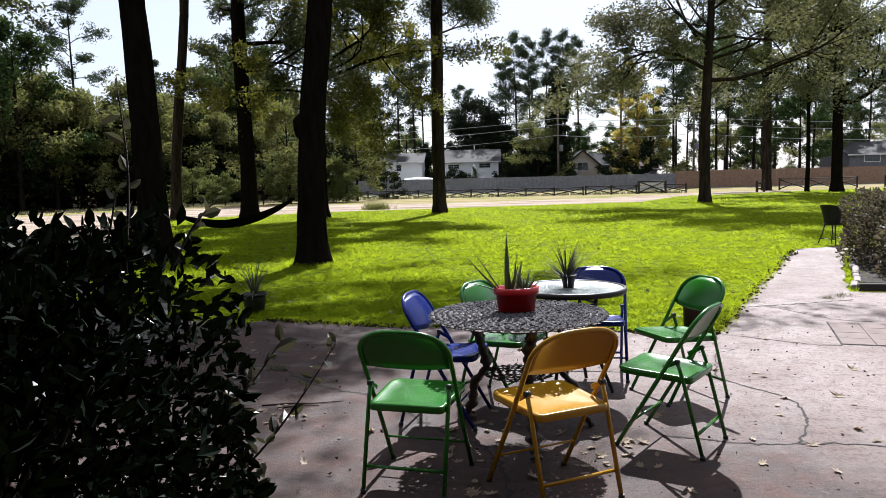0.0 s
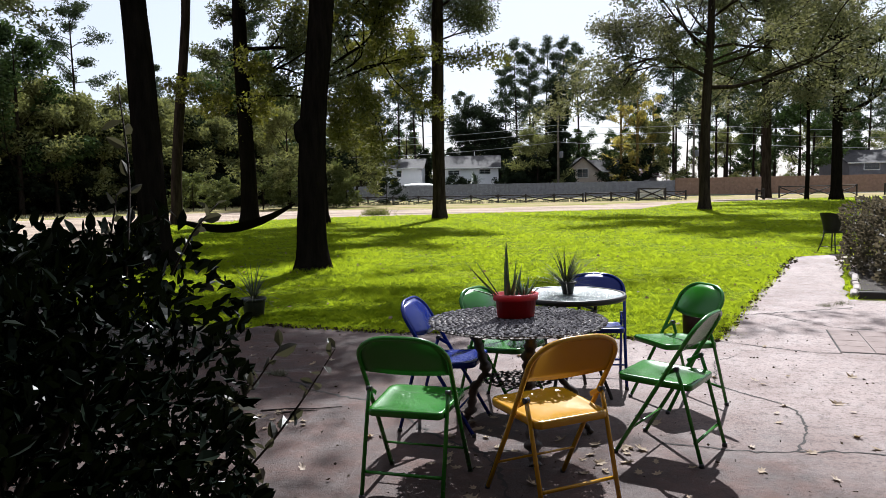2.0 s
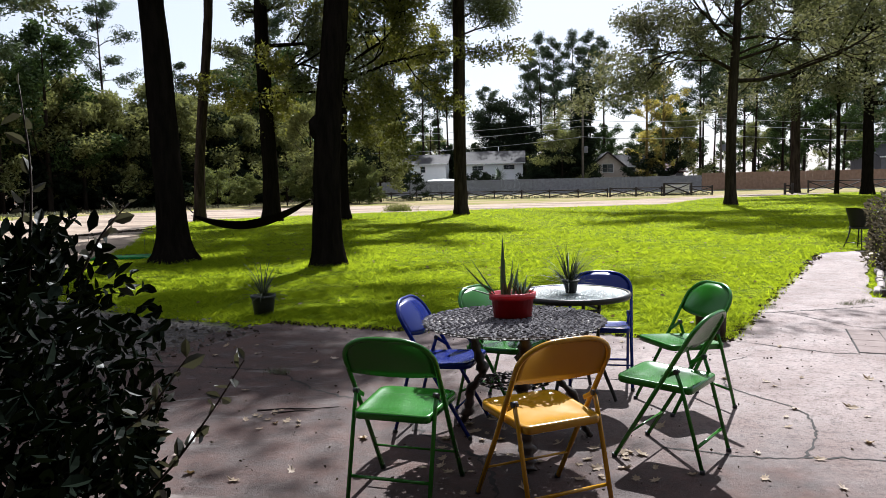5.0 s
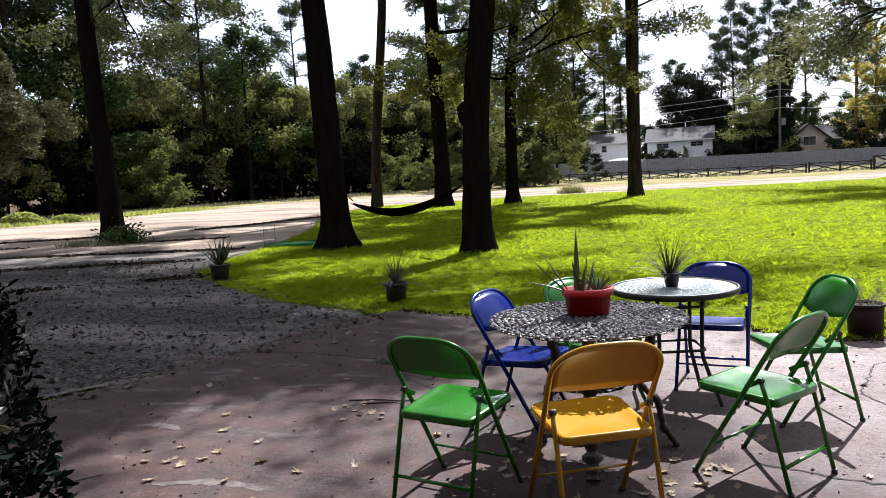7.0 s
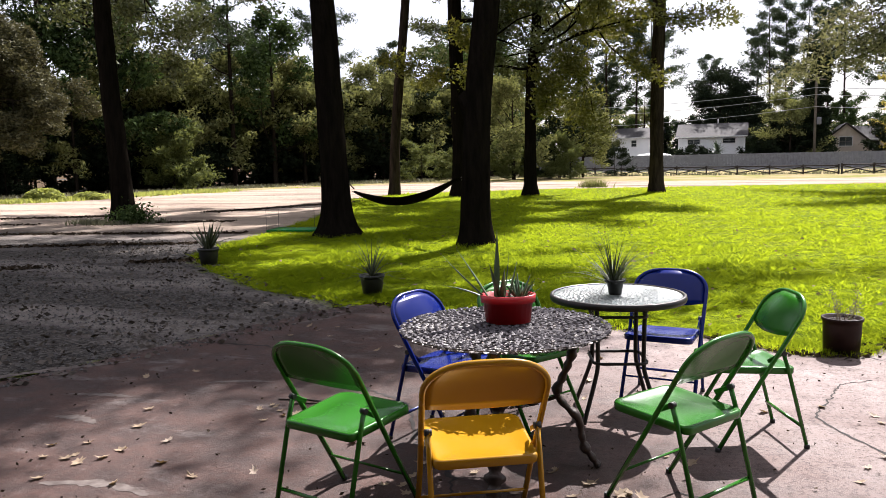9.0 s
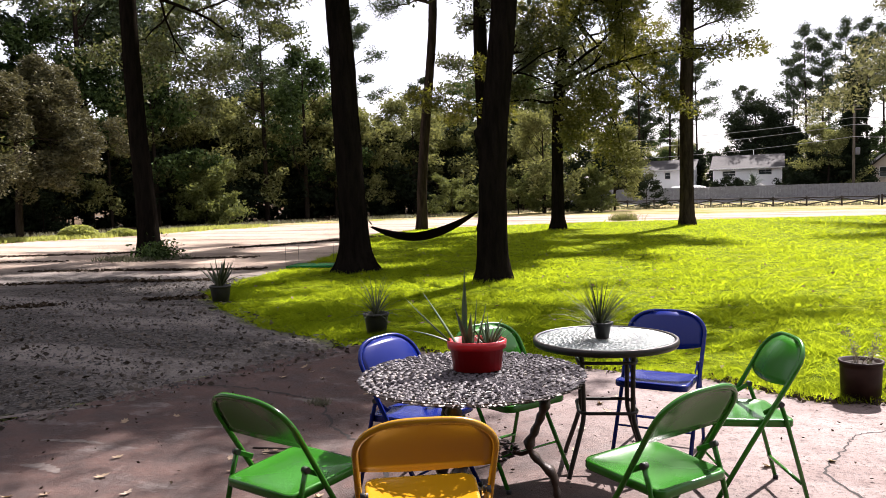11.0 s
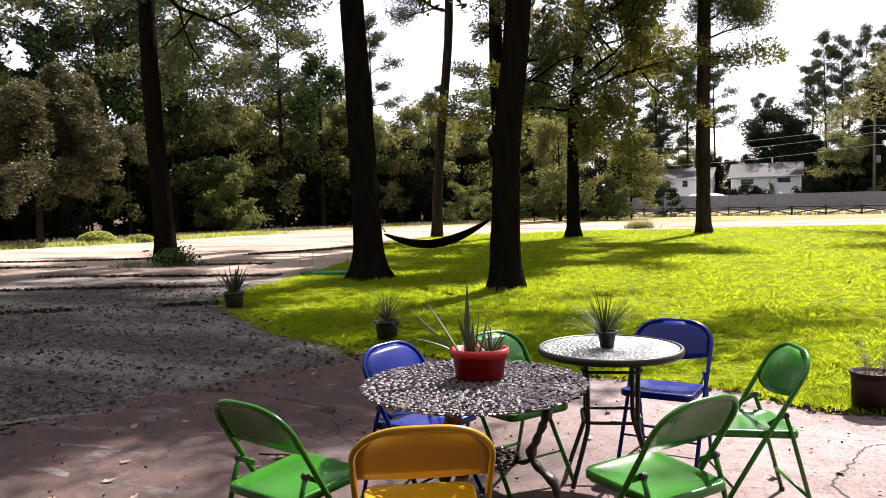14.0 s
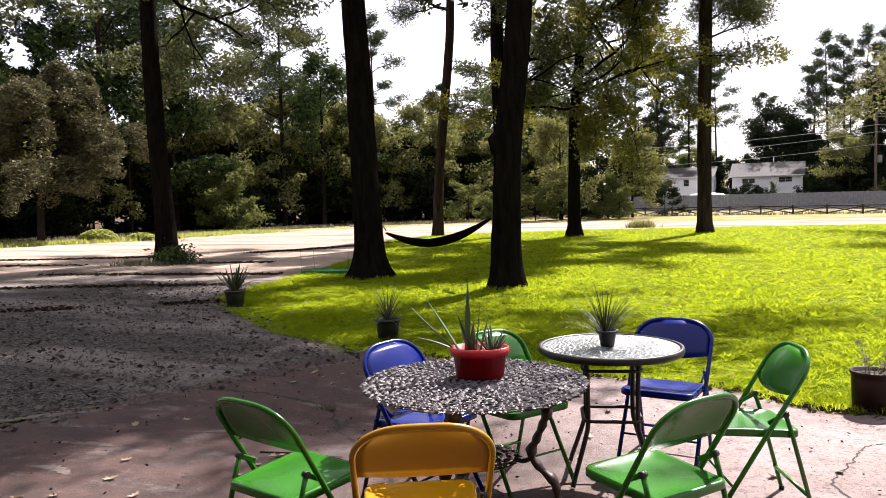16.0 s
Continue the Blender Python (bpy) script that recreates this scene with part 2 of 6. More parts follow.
def lathe(bm, profile, seg=24, m=None, sx=1.0, sy=1.0):
    """Turns a profile of (radius, height) about z."""
    rings = []
    for r, z in profile:
        rings.append([bm.verts.new((r * sx * math.cos(math.tau * k / seg), r * sy * math.sin(math.tau * k / seg), z)) for k in range(seg)])
    for a, b in zip(rings, rings[1:]):
        for k in range(seg):
            f = bm.faces.new((a[k], a[(k + 1) % seg], b[(k + 1) % seg], b[k]))
            f.smooth = True
    if m is not None:
        bmesh.ops.transform(bm, matrix=m, verts=[v for r in rings for v in r])


def smooth_line(pts, n=6):
    """Catmull-Rom through the points."""
    pts = [Vector(p) for p in pts]
    q = [pts[0] * 2 - pts[1], *pts, pts[-1] * 2 - pts[-2]]
    out = []
    for i in range(1, len(q) - 2):
        for k in range(n):
            t = k / n
            a, b, c, d = q[i - 1 : i + 3]
            out.append(0.5 * ((2 * b) + (c - a) * t + (2 * a - 5 * b + 4 * c - d) * t * t + (3 * b - a - 3 * c + d) * t**3))
    return out + [pts[-1]]


def raw_mesh(name, verts, faces_n, mat):
    """A mesh of equal faces (3 or 4 corners in turn) from an array of corners."""
    n = len(verts)
    k = faces_n
    me = bpy.data.meshes.new(name)
    me.vertices.add(n)
    me.vertices.foreach_set("co", np.ascontiguousarray(verts, dtype=np.float32).ravel())
    me.loops.add(n)
    me.loops.foreach_set("vertex_index", np.arange(n, dtype=np.int32))
    me.polygons.add(n // k)
    me.polygons.foreach_set("loop_start", np.arange(0, n, k, dtype=np.int32))
    me.polygons.foreach_set("loop_total", np.full(n // k, k, dtype=np.int32))
    me.update(calc_edges=True)
    me.validate()
    me.materials.append(mat)
    return me


def leaves(name, centres, size, rng, mat, aspect=0.5, spread=0.3, lie=0.0, hang=0.0, tri=False):
    """Pointed leaf blades, one a centre, turned at random. lie: how flat they lie, hang: how far tips droop."""
    n = len(centres)
    c = np.asarray(centres, float)
    d = rng.normal(size=(n, 3))
    d[:, 2] = d[:, 2] * (1 - lie) - hang
    d /= np.linalg.norm(d, axis=1, keepdims=True) + 1e-9
    s = np.cross(d, rng.normal(size=(n, 3)) * (1, 1, 1 - lie) + (0, 0, lie))
    s /= np.linalg.norm(s, axis=1, keepdims=True) + 1e-9
    ln = size * (1 + spread * rng.uniform(-1, 1, (n, 1)))
    w = ln * aspect * 0.5
    if tri:
        v = np.stack([c - d * ln * 0.5 + s * w * 0.5, c + d * ln * 0.5, c - d * ln * 0.3 - s * w * 1.2], 1).reshape(-1, 3)
        return raw_mesh(name, v, 3, mat)
    up = np.cross(d, s) * ln * 0.08
    v = np.stack([c - d * ln * 0.5, c - d * ln * 0.05 + s * w + up, c + d * ln * 0.5, c - d * ln * 0.05 - s * w + up], 1).reshape(-1, 3)
    return raw_mesh(name, v, 4, mat)


def clump_points(centres, radii, per, rng, squash=0.75):
    """Points scattered in balls, denser near their skins."""
    out = []
    for c, r in zip(centres, radii):
        d = rng.normal(size=(per, 3))
        d /= np.linalg.norm(d, axis=1, keepdims=True)
        out.append(np.asarray(c) + d * (r * rng.uniform(0.15, 1, (per, 1)) ** 0.5) * (1, 1, squash))
    return np.concatenate(out)


def sdf(px, py, poly):
    """Signed distance of points to a closed polygon, positive inside."""
    poly = np.asarray(poly, float)
    d = np.full(px.shape, 1e9)
    inside = np.zeros(px.shape, bool)
    for (ax, ay), (bx, by) in zip(poly, np.roll(poly, -1, 0)):
        ex, ey = bx - ax, by - ay
        t = np.clip(((px - ax) * ex + (py - ay) * ey) / (ex * ex + ey * ey), 0, 1)
        d = np.minimum(d, np.hypot(px - ax - t * ex, py - ay - t * ey))
        hit = ((ay > py) != (by > py)) & (px < ex * (py - ay) / (ey if abs(ey) > 1e-9 else 1e-9) + ax)
        inside ^= hit
    return np.where(inside, d, -d)



# ---- the ground ----
DRIVE = [(-3.75, 4.3), (-3.07, 6.1), (-2.44, 8.05), (-2.63, 8.6), (-4.0, 9.1), (-5.65, 10.3), (-7.3, 11.8), (-7.95, 13.7), (-8.4, 15.8), (-10.1, 20.7), (-14.3, 29.6), (-13.9, 35.0), (-8.0, 39.3), (-2.5, 41.3), (8.2, 44.4), (12.6, 54.5), (21.4, 59.7), (24.8, 63.9), (18.7, 65.0),
         (7.5, 54.0), (-2.9, 50.2), (-11.0, 51.7), (-19.5, 50.3), (-24.7, 44.8), (-28.2, 36.7), (-30.8, 26.6), (-40, 9.0), (-60, -24), (-5.0, -20)]
ISLAND = [(-15.3, 17.7), (-14.6, 17.4), (-13.9, 17.7), (-13.9, 18.3), (-14.6, 18.7), (-15.3, 18.5)]
WOODS = [(-120, -30), (-52, 5), (-34.8, 26.3), (-32.4, 37.7), (-29.1, 48.3), (-22.4, 59.0), (-16.0, 68), (-17, 88), (400, 88), (400, 500), (-400, 500), (-400, -30)]
VERGE = [(-41, 8.0), (-30.2, 26.6), (-25.3, 44.8), (-19.5, 50.3), (-11.0, 51.7), (-2.9, 50.2), (7.5, 54.0), (18.7, 65.1), (24.8, 63.9), (60, 62), (60, 83), (-16, 83), (-16, 68), (-22.4, 59), (-29.1, 48.3), (-35.2, 28.3), (-54, 4.0)]
STREET = [(-200, 82), (200, 82), (200, 87), (-200, 87)]

xs = np.unique(np.concatenate([np.linspace(-600, -40, 12), np.arange(-40, -19, 1.2), np.arange(-19, 8, 0.3), np.arange(8, 40, 1.2), np.linspace(40, 600, 14)]).round(3))
ys = np.unique(np.concatenate([np.linspace(-500, -10, 9), np.arange(-10, 3, 1.0), np.arange(3, 22, 0.3), np.arange(22, 70, 0.9), np.arange(70, 110, 2.5), np.linspace(112, 700, 12)]).round(3))
GX, GY = np.meshgrid(xs, ys)
gp, nx, ny = np.stack([GX.ravel(), GY.ravel(), [gz(y) for y in GY.ravel()]], 1), len(xs), len(ys)
idx = np.arange(nx * ny).reshape(ny, nx)
quads = np.stack([idx[:-1, :-1], idx[:-1, 1:], idx[1:, 1:], idx[1:, :-1]], -1).reshape(-1, 4)
me = bpy.data.meshes.new("ground")
me.from_pydata(gp.tolist(), [], quads.tolist())
drive_d = np.minimum(sdf(gp[:, 0], gp[:, 1], DRIVE), -sdf(gp[:, 0], gp[:, 1], ISLAND))
for key, val in (("drive", drive_d), ("woods", sdf(gp[:, 0], gp[:, 1], WOODS)), ("verge", sdf(gp[:, 0], gp[:, 1], VERGE)), ("street", sdf(gp[:, 0], gp[:, 1], STREET)), ("sandy", np.maximum((gp[:, 1] - 14.0) / 3, (-gp[:, 0] - 14) / 3))):
    at = me.attributes.new(key, "FLOAT", "POINT")
    at.data.foreach_set("value", np.clip(val, -3, 3).astype(np.float32))
me.shade_smooth()


def ground_material():
    m, nt, p = material("lawn, gravel drive and verge")

    def zone(key, wobble, scale, soft):
        a = nt.nodes.new("ShaderNodeAttribute")
        a.attribute_name = key
        n = noise_tex(nt, scale, 5, 0.65)
        d = calc(nt, "ADD", a.outputs["Fac"], calc(nt, "MULTIPLY", calc(nt, "SUBTRACT", n, 0.5), wobble))
        return calc(nt, "ADD", calc(nt, "DIVIDE", d, soft), 0.5, True)

    big, mid, fine = noise_tex(nt, 0.35, 4), noise_tex(nt, 3.0, 5), noise_tex(nt, 28, 4, 0.7)
    lawn = mix(nt, ramp(nt, mid, [(0.3, (0, 0, 0)), (0.7, (1, 1, 1))]), (0.120, 0.185, 0.004), (0.255, 0.318, 0.008))
    lawn = mix(nt, ramp(nt, big, [(0.38, (0, 0, 0)), (0.70, (0.75, 0.75, 0.75))]), lawn, (0.30, 0.325, 0.011))
    # dark gaps between blades and tufts: their shade painted into the lawn colour
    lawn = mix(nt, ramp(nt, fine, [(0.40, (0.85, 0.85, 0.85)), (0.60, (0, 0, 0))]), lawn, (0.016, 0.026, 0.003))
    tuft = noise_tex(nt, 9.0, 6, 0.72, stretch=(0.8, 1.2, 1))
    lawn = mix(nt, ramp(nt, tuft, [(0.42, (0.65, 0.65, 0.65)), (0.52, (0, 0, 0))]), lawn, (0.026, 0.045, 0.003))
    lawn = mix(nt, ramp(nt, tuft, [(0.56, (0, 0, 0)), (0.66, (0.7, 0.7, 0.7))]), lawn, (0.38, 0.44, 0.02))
    vor = node(nt, "ShaderNodeTexVoronoi", scale=30.0)
    tc = nt.nodes.new("ShaderNodeTexCoord")
    nt.links.new(tc.outputs["Object"], vor.inputs["Vector"])
    stone = mix(nt, vor.outputs["Color"], (0.020, 0.018, 0.017), (0.140, 0.128, 0.118), "MIX")
    track = noise_tex(nt, 0.55, 4, 0.6, stretch=(0.25, 1, 1))
    pale = nt.nodes.new("ShaderNodeAttribute")
    pale.attribute_name = "sandy"
    stone = mix(nt, ramp(nt, track, [(0.47, (0, 0, 0)), (0.58, (0.9, 0.9, 0.9))]), stone, (0.205, 0.182, 0.168))
    sand = mix(nt, ramp(nt, track, [(0.30, (0, 0, 0)), (0.55, (1, 1, 1))]), (0.16, 0.122, 0.098), (0.39, 0.312, 0.25))
    stone = mix(nt, calc(nt, "ADD", pale.outputs["Fac"], calc(nt, "SUBTRACT", big, 0.5), True), stone, sand)
    stone = mix(nt, ramp(nt, mid, [(0.52, (0, 0, 0)), (0.75, (0.5, 0.5, 0.5))]), stone, (0.06, 0.046, 0.034))
    dry = mix(nt, mid, (0.25, 0.19, 0.105), (0.38, 0.30, 0.19))
    dry = mix(nt, ramp(nt, big, [(0.45, (0, 0, 0)), (0.65, (1, 1, 1))]), dry, (0.17, 0.19, 0.04))
    dry = mix(nt, calc(nt, "MULTIPLY", fine, 0.5), dry, (0.10, 0.09, 0.03))
    litter = mix(nt, fine, (0.035, 0.025, 0.016), (0.11, 0.08, 0.05))
    tar = mix(nt, fine, (0.045, 0.045, 0.047), (0.075, 0.074, 0.072))
    c = mix(nt, zone("verge", 3.0, 0.5, 0.6), lawn, dry)
    c = mix(nt, zone("woods", 3.0, 0.4, 1.2), c, litter)
    zd = zone("drive", 0.9, 1.6, 0.25)
    c = mix(nt, zd, c, stone)
    c = mix(nt, zone("street", 0.1, 2, 0.2), c, tar)
    nt.links.new(c, p.inputs["Base Color"])
    p.inputs["Roughness"].default_value = 0.95
    p.inputs["Specular IOR Level"].default_value = 0.02
    bump(nt, p, calc(nt, "ADD", calc(nt, "MULTIPLY", fine, 1.0), calc(nt, "MULTIPLY", vor.outputs["Distance"], calc(nt, "MULTIPLY", zd, 0.8))), 0.9, 0.035)
    return m


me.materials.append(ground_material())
tagged(new("ground", me), "lawn with gravel drive, dry verge and woodland floor", "ground", kind="structure")

# the concrete patio and the path that leaves it
PATIO = [(-4.2, -7.0), (-4.0, 4.0), (-3.31, 5.3), (-3.08, 6.2), (-2.86, 7.0), (-2.5, 8.2), (-2.2, 8.6), (-1.47, 8.36), (-0.74, 8.13), (0.31, 8.08), (1.24, 7.98), (1.65, 7.7), (1.99, 7.58), (2.29, 7.7), (2.92, 9.05), (3.92, 11.25), (4.93, 13.45), (5.9, 15.5),
         (7.12, 16.0), (6.5, 14.85), (5.6, 12.8), (4.52, 10.1), (9.2, 9.2), (9.6, -7.0)]


def concrete_material():
    m, nt, p = material("weathered concrete")
    big, mid, blot, fine, grit = noise_tex(nt, 0.8, 5, 0.6), noise_tex(nt, 3.5, 6, 0.65), noise_tex(nt, 11, 7, 0.72), noise_tex(nt, 38, 5, 0.75), noise_tex(nt, 190, 3)
    c = mix(nt, ramp(nt, big, [(0.38, (0, 0, 0)), (0.62, (1, 1, 1))]), (0.170, 0.124, 0.113), (0.255, 0.200, 0.186))
    # darker brown tone that grows towards low y and low x, with a ragged edge
    tcn = nt.nodes.new("ShaderNodeTexCoord")
    sep = nt.nodes.new("ShaderNodeSeparateXYZ")
    nt.links.new(tcn.outputs["Object"], sep.inputs[0])
    edge = calc(nt, "ADD", calc(nt, "MULTIPLY", calc(nt, "SUBTRACT", 6.1, sep.outputs["Y"]), 0.42), calc(nt, "MULTIPLY", calc(nt, "SUBTRACT", big, 0.5), 2.4))
    edge = calc(nt, "SUBTRACT", edge, calc(nt, "MULTIPLY", calc(nt, "SUBTRACT", sep.outputs["X"], 0.75), 0.5))
    brown = mix(nt, ramp(nt, mid, [(0.40, (0, 0, 0)), (0.60, (1, 1, 1))]), (0.033, 0.017, 0.014), (0.080, 0.045, 0.037))
    c = mix(nt, calc(nt, "ADD", edge, 0.5, True), c, brown)
    # blotches, then worn pale scabs towards the drive
    c = mix(nt, ramp(nt, blot, [(0.36, (0.55, 0.55, 0.55)), (0.50, (0, 0, 0))]), c, (0.050, 0.033, 0.029))
    c = mix(nt, ramp(nt, blot, [(0.56, (0, 0, 0)), (0.72, (0.55, 0.55, 0.55))]), c, (0.16, 0.125, 0.112))
    scab = noise_tex(nt, 2.6, 6, 0.7, stretch=(0.55, 1.25, 1))
    side = calc(nt, "MULTIPLY", calc(nt, "SUBTRACT", -0.2, sep.outputs["X"]), 0.8, True)
    c = mix(nt, calc(nt, "MULTIPLY", side, ramp(nt, scab, [(0.56, (0, 0, 0)), (0.67, (0.55, 0.55, 0.55))])), c, (0.18, 0.16, 0.15))
    c = mix(nt, ramp(nt, fine, [(0.53, (0, 0, 0)), (0.62, (0.75, 0.75, 0.75))]), c, (0.042, 0.029, 0.025))
    c = mix(nt, ramp(nt, grit, [(0.58, (0, 0, 0)), (0.70, (0.6, 0.6, 0.6))]), c, (0.21, 0.18, 0.17))
    nt.links.new(c, p.inputs["Base Color"])
    nt.links.new(ramp(nt, mid, [(0.3, (0.6, 0.6, 0.6)), (0.7, (0.9, 0.9, 0.9))]), p.inputs["Roughness"])
    p.inputs["Specular IOR Level"].default_value = 0.25
    bump(nt, p, calc(nt, "ADD", calc(nt, "MULTIPLY", fine, 0.7), calc(nt, "ADD", mid, calc(nt, "ADD", calc(nt, "MULTIPLY", blot, 0.4), calc(nt, "MULTIPLY", grit, 0.4)))), 0.9, 0.012)
    return m


concrete = concrete_material()
bm = bmesh.new()
rim = []
rng = np.random.default_rng(3)
for (ax, ay), (bx, by) in zip(PATIO, PATIO[1:] + PATIO[:1]):
    n = max(1, int(math.hypot(bx - ax, by - ay) / 0.18)) if ay > 3 else 1
    for k in range(n):
        w = rng.normal(0, 0.022, 2) if k else (0, 0)
        rim.append(bm.verts.new((ax + (bx - ax) * k / n + w[0], ay + (by - ay) * k / n + w[1], 0)))
low = [bm.verts.new((v.co.x, v.co.y, -0.12)) for v in rim]
bm.faces.new(rim)
bm.faces.new(low[::-1])
for k in range(len(rim)):
    bm.faces.new((rim[k], low[k], low[(k + 1) % len(rim)], rim[(k + 1) % len(rim)]))
bmesh.ops.triangulate(bm, faces=[f for f in bm.faces if len(f.verts) > 4])
bmesh.ops.recalc_face_normals(bm, faces=bm.faces)
patio = single("patio", bm, concrete, "weathered pinkish concrete patio with cracks and path", "patio", kind="structure")

# ---- trees ----


def trunk_mesh(name, line, radii, mat, seg=20, roots=0, rng=None, rough=0.09, flare=0.5):
    """A tapered trunk along a bent line, uneven in section, with root flare."""
    pts = smooth_line(line, 5)
    n = len(pts)
    rr = np.interp(np.linspace(0, 1, n), np.linspace(0, 1, len(radii)), radii)
    v, h0 = [], pts[0].z
    for i, p in enumerate(pts):
        h = p.z - h0
        fl = math.exp(-h / 0.28) * flare
        for k in range(seg):
            a = math.tau * k / seg
            w = 1 + rough * noise.noise((math.cos(a) * 1.5, math.sin(a) * 1.5, h * 0.9 + rr[0] * 40)) + rough * 0.9 * noise.noise((math.cos(a) * 5, math.sin(a) * 5, h * 2.6 + rr[0] * 70))
            if roots:
                w += fl * (0.45 + 0.55 * math.cos(roots * a + rr[0] * 30) ** 2)
            v.append((p.x + math.cos(a) * rr[i] * w, p.y + math.sin(a) * rr[i] * w, p.z))
    me = bpy.data.meshes.new(name)
    fs = [(i * seg + k, i * seg + (k + 1) % seg, (i + 1) * seg + (k + 1) % seg, (i + 1) * seg + k) for i in range(n - 1) for k in range(seg)]
    fs.append(tuple(range((n - 1) * seg, n * seg)))
    me.from_pydata(v, [], fs)
    me.materials.append(mat)
    me.shade_smooth()
    return me


def limbs(bm, start, way, length, r, depth, rng, tips, droop=0.0, kids=3, lift=0.25, seg=6, steps=6):
    """A crooked limb that forks; the ends of its twigs go into tips."""
    p, d, pts, rad = Vector(start), Vector(way).normalized(), [Vector(start)], [r]
    for k in range(steps):
        d = (d + Vector(rng.normal(0, 0.17, 3)) + Vector((0, 0, (lift - droop) * 0.12))).normalized()
        p = p + d * length / steps
        pts.append(p.copy())
        rad.append(max(min(0.008, r * 0.4), r * (1 - 0.62 * (k + 1) / steps)))
    tube(bm, pts, rad, seg if depth > 0 else 3, caps=False)
    if depth == 0:
        tips += [pts[-1], pts[-2], pts[-3], (pts[2] + pts[1]) / 2]
        return
    tips += [pts[-1]]
    for j in range(kids):
        at = pts[min(2 + j % 4, len(pts) - 1)]
        side = Vector(rng.normal(0, 1, 3)).normalized()
        limbs(bm, at, (d + side * 0.95), length * rng.uniform(0.5, 0.72), r * 0.5, depth - 1, rng, tips, droop, kids, lift, max(3, seg - 1), max(3, steps - 1))
    limbs(bm, pts[-1], d, length * 0.6, r * 0.38, depth - 1, rng, tips, droop, kids, lift, max(3, seg - 1), max(3, steps - 1))


def tree(name, label, base, line, radii, bark, branches, leaf, per, blob, leaf_size, seed, roots=5, depth=2, droop=0.0, kids=3, lift=0.25, aspect=0.5, group="", lie=0.2, hang=0.0, flare=0.5, k=1.0, joined=False, tri=False, flat=0.75):
    """A tree at base. line: trunk points above it; branches: (height, compass degrees, length, radius, rise); k: size of it all."""
    rng = np.random.default_rng(seed)
    t = thing(name, pose(*base), label, "tree", group)
    line, radii = [(x * k, y * k, z * k) for x, y, z in line], [r * k for r in radii]
    part("trunk", trunk_mesh("trunk", line, radii, bark, roots=roots, rng=rng, flare=flare), bark, t)
    bm, tips = bmesh.new(), []
    zz = [p[2] for p in line]
    for h, az, ln, r, rise in branches:
        a = radians(az)
        st = (np.interp(h * k, zz, [p[0] for p in line]), np.interp(h * k, zz, [p[1] for p in line]), h * k)
        limbs(bm, st, (math.sin(a), math.cos(a), rise), ln * k, r * k, depth, rng, tips, droop, kids, lift, 4 if joined else 6, 4 if joined else 6)
        if not joined:
            part("limb", bm, bark, t)
            bm = bmesh.new()
    if joined:
        part("branchwork", bm, bark, t)["kind"] = "stuff"
    else:
        bm.free()
    if tips and per:
        pts = clump_points([tuple(p) for p in tips], rng.uniform(0.6, 1.3, len(tips)) * blob, per, rng, flat)
        part("crown", leaves("crown", pts, leaf_size, rng, leaf, aspect, lie=lie, hang=hang, tri=tri or joined), leaf, t)
    return t


def whorl(h0, h1, n, ln, r, rise, rng, top=0.4):
    """Limbs up a trunk from height h0 to h1, shorter towards the top."""
    out = []
    for k in range(n):
        f = k / max(1, n - 1)
        out.append((h0 + (h1 - h0) * f, k * 137.5 + rng.uniform(-20, 20), ln * (1 - (1 - top) * f) * rng.uniform(0.8, 1.2), r * (1 - 0.6 * f), rise + 0.5 * f))
    return out


rng = np.random.default_rng(11)
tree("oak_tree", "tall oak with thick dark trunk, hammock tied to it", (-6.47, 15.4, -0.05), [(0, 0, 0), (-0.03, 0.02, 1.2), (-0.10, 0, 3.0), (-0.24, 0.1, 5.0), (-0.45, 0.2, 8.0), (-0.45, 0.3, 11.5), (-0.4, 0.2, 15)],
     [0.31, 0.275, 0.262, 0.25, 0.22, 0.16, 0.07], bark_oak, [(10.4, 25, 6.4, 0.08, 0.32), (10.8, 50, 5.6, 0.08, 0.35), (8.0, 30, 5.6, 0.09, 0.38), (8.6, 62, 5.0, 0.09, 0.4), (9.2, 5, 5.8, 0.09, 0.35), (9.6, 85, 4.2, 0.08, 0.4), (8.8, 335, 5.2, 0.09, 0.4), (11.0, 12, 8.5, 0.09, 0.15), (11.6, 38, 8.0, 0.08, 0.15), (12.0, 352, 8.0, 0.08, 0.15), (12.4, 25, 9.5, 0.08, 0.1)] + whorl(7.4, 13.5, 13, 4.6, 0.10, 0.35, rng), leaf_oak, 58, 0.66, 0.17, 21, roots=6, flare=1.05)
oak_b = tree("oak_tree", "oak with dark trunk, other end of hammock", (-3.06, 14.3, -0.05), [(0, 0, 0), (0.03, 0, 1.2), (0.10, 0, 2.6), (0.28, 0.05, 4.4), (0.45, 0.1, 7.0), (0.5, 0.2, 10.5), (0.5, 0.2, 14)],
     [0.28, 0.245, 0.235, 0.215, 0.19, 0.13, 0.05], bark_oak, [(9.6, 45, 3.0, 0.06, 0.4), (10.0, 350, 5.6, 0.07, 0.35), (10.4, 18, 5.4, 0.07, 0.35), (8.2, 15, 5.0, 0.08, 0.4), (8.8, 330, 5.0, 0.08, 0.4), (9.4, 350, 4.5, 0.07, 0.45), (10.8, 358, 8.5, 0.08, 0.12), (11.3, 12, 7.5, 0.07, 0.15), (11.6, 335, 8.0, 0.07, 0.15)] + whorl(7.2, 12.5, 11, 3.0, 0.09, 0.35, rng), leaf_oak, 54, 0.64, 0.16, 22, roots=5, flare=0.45)
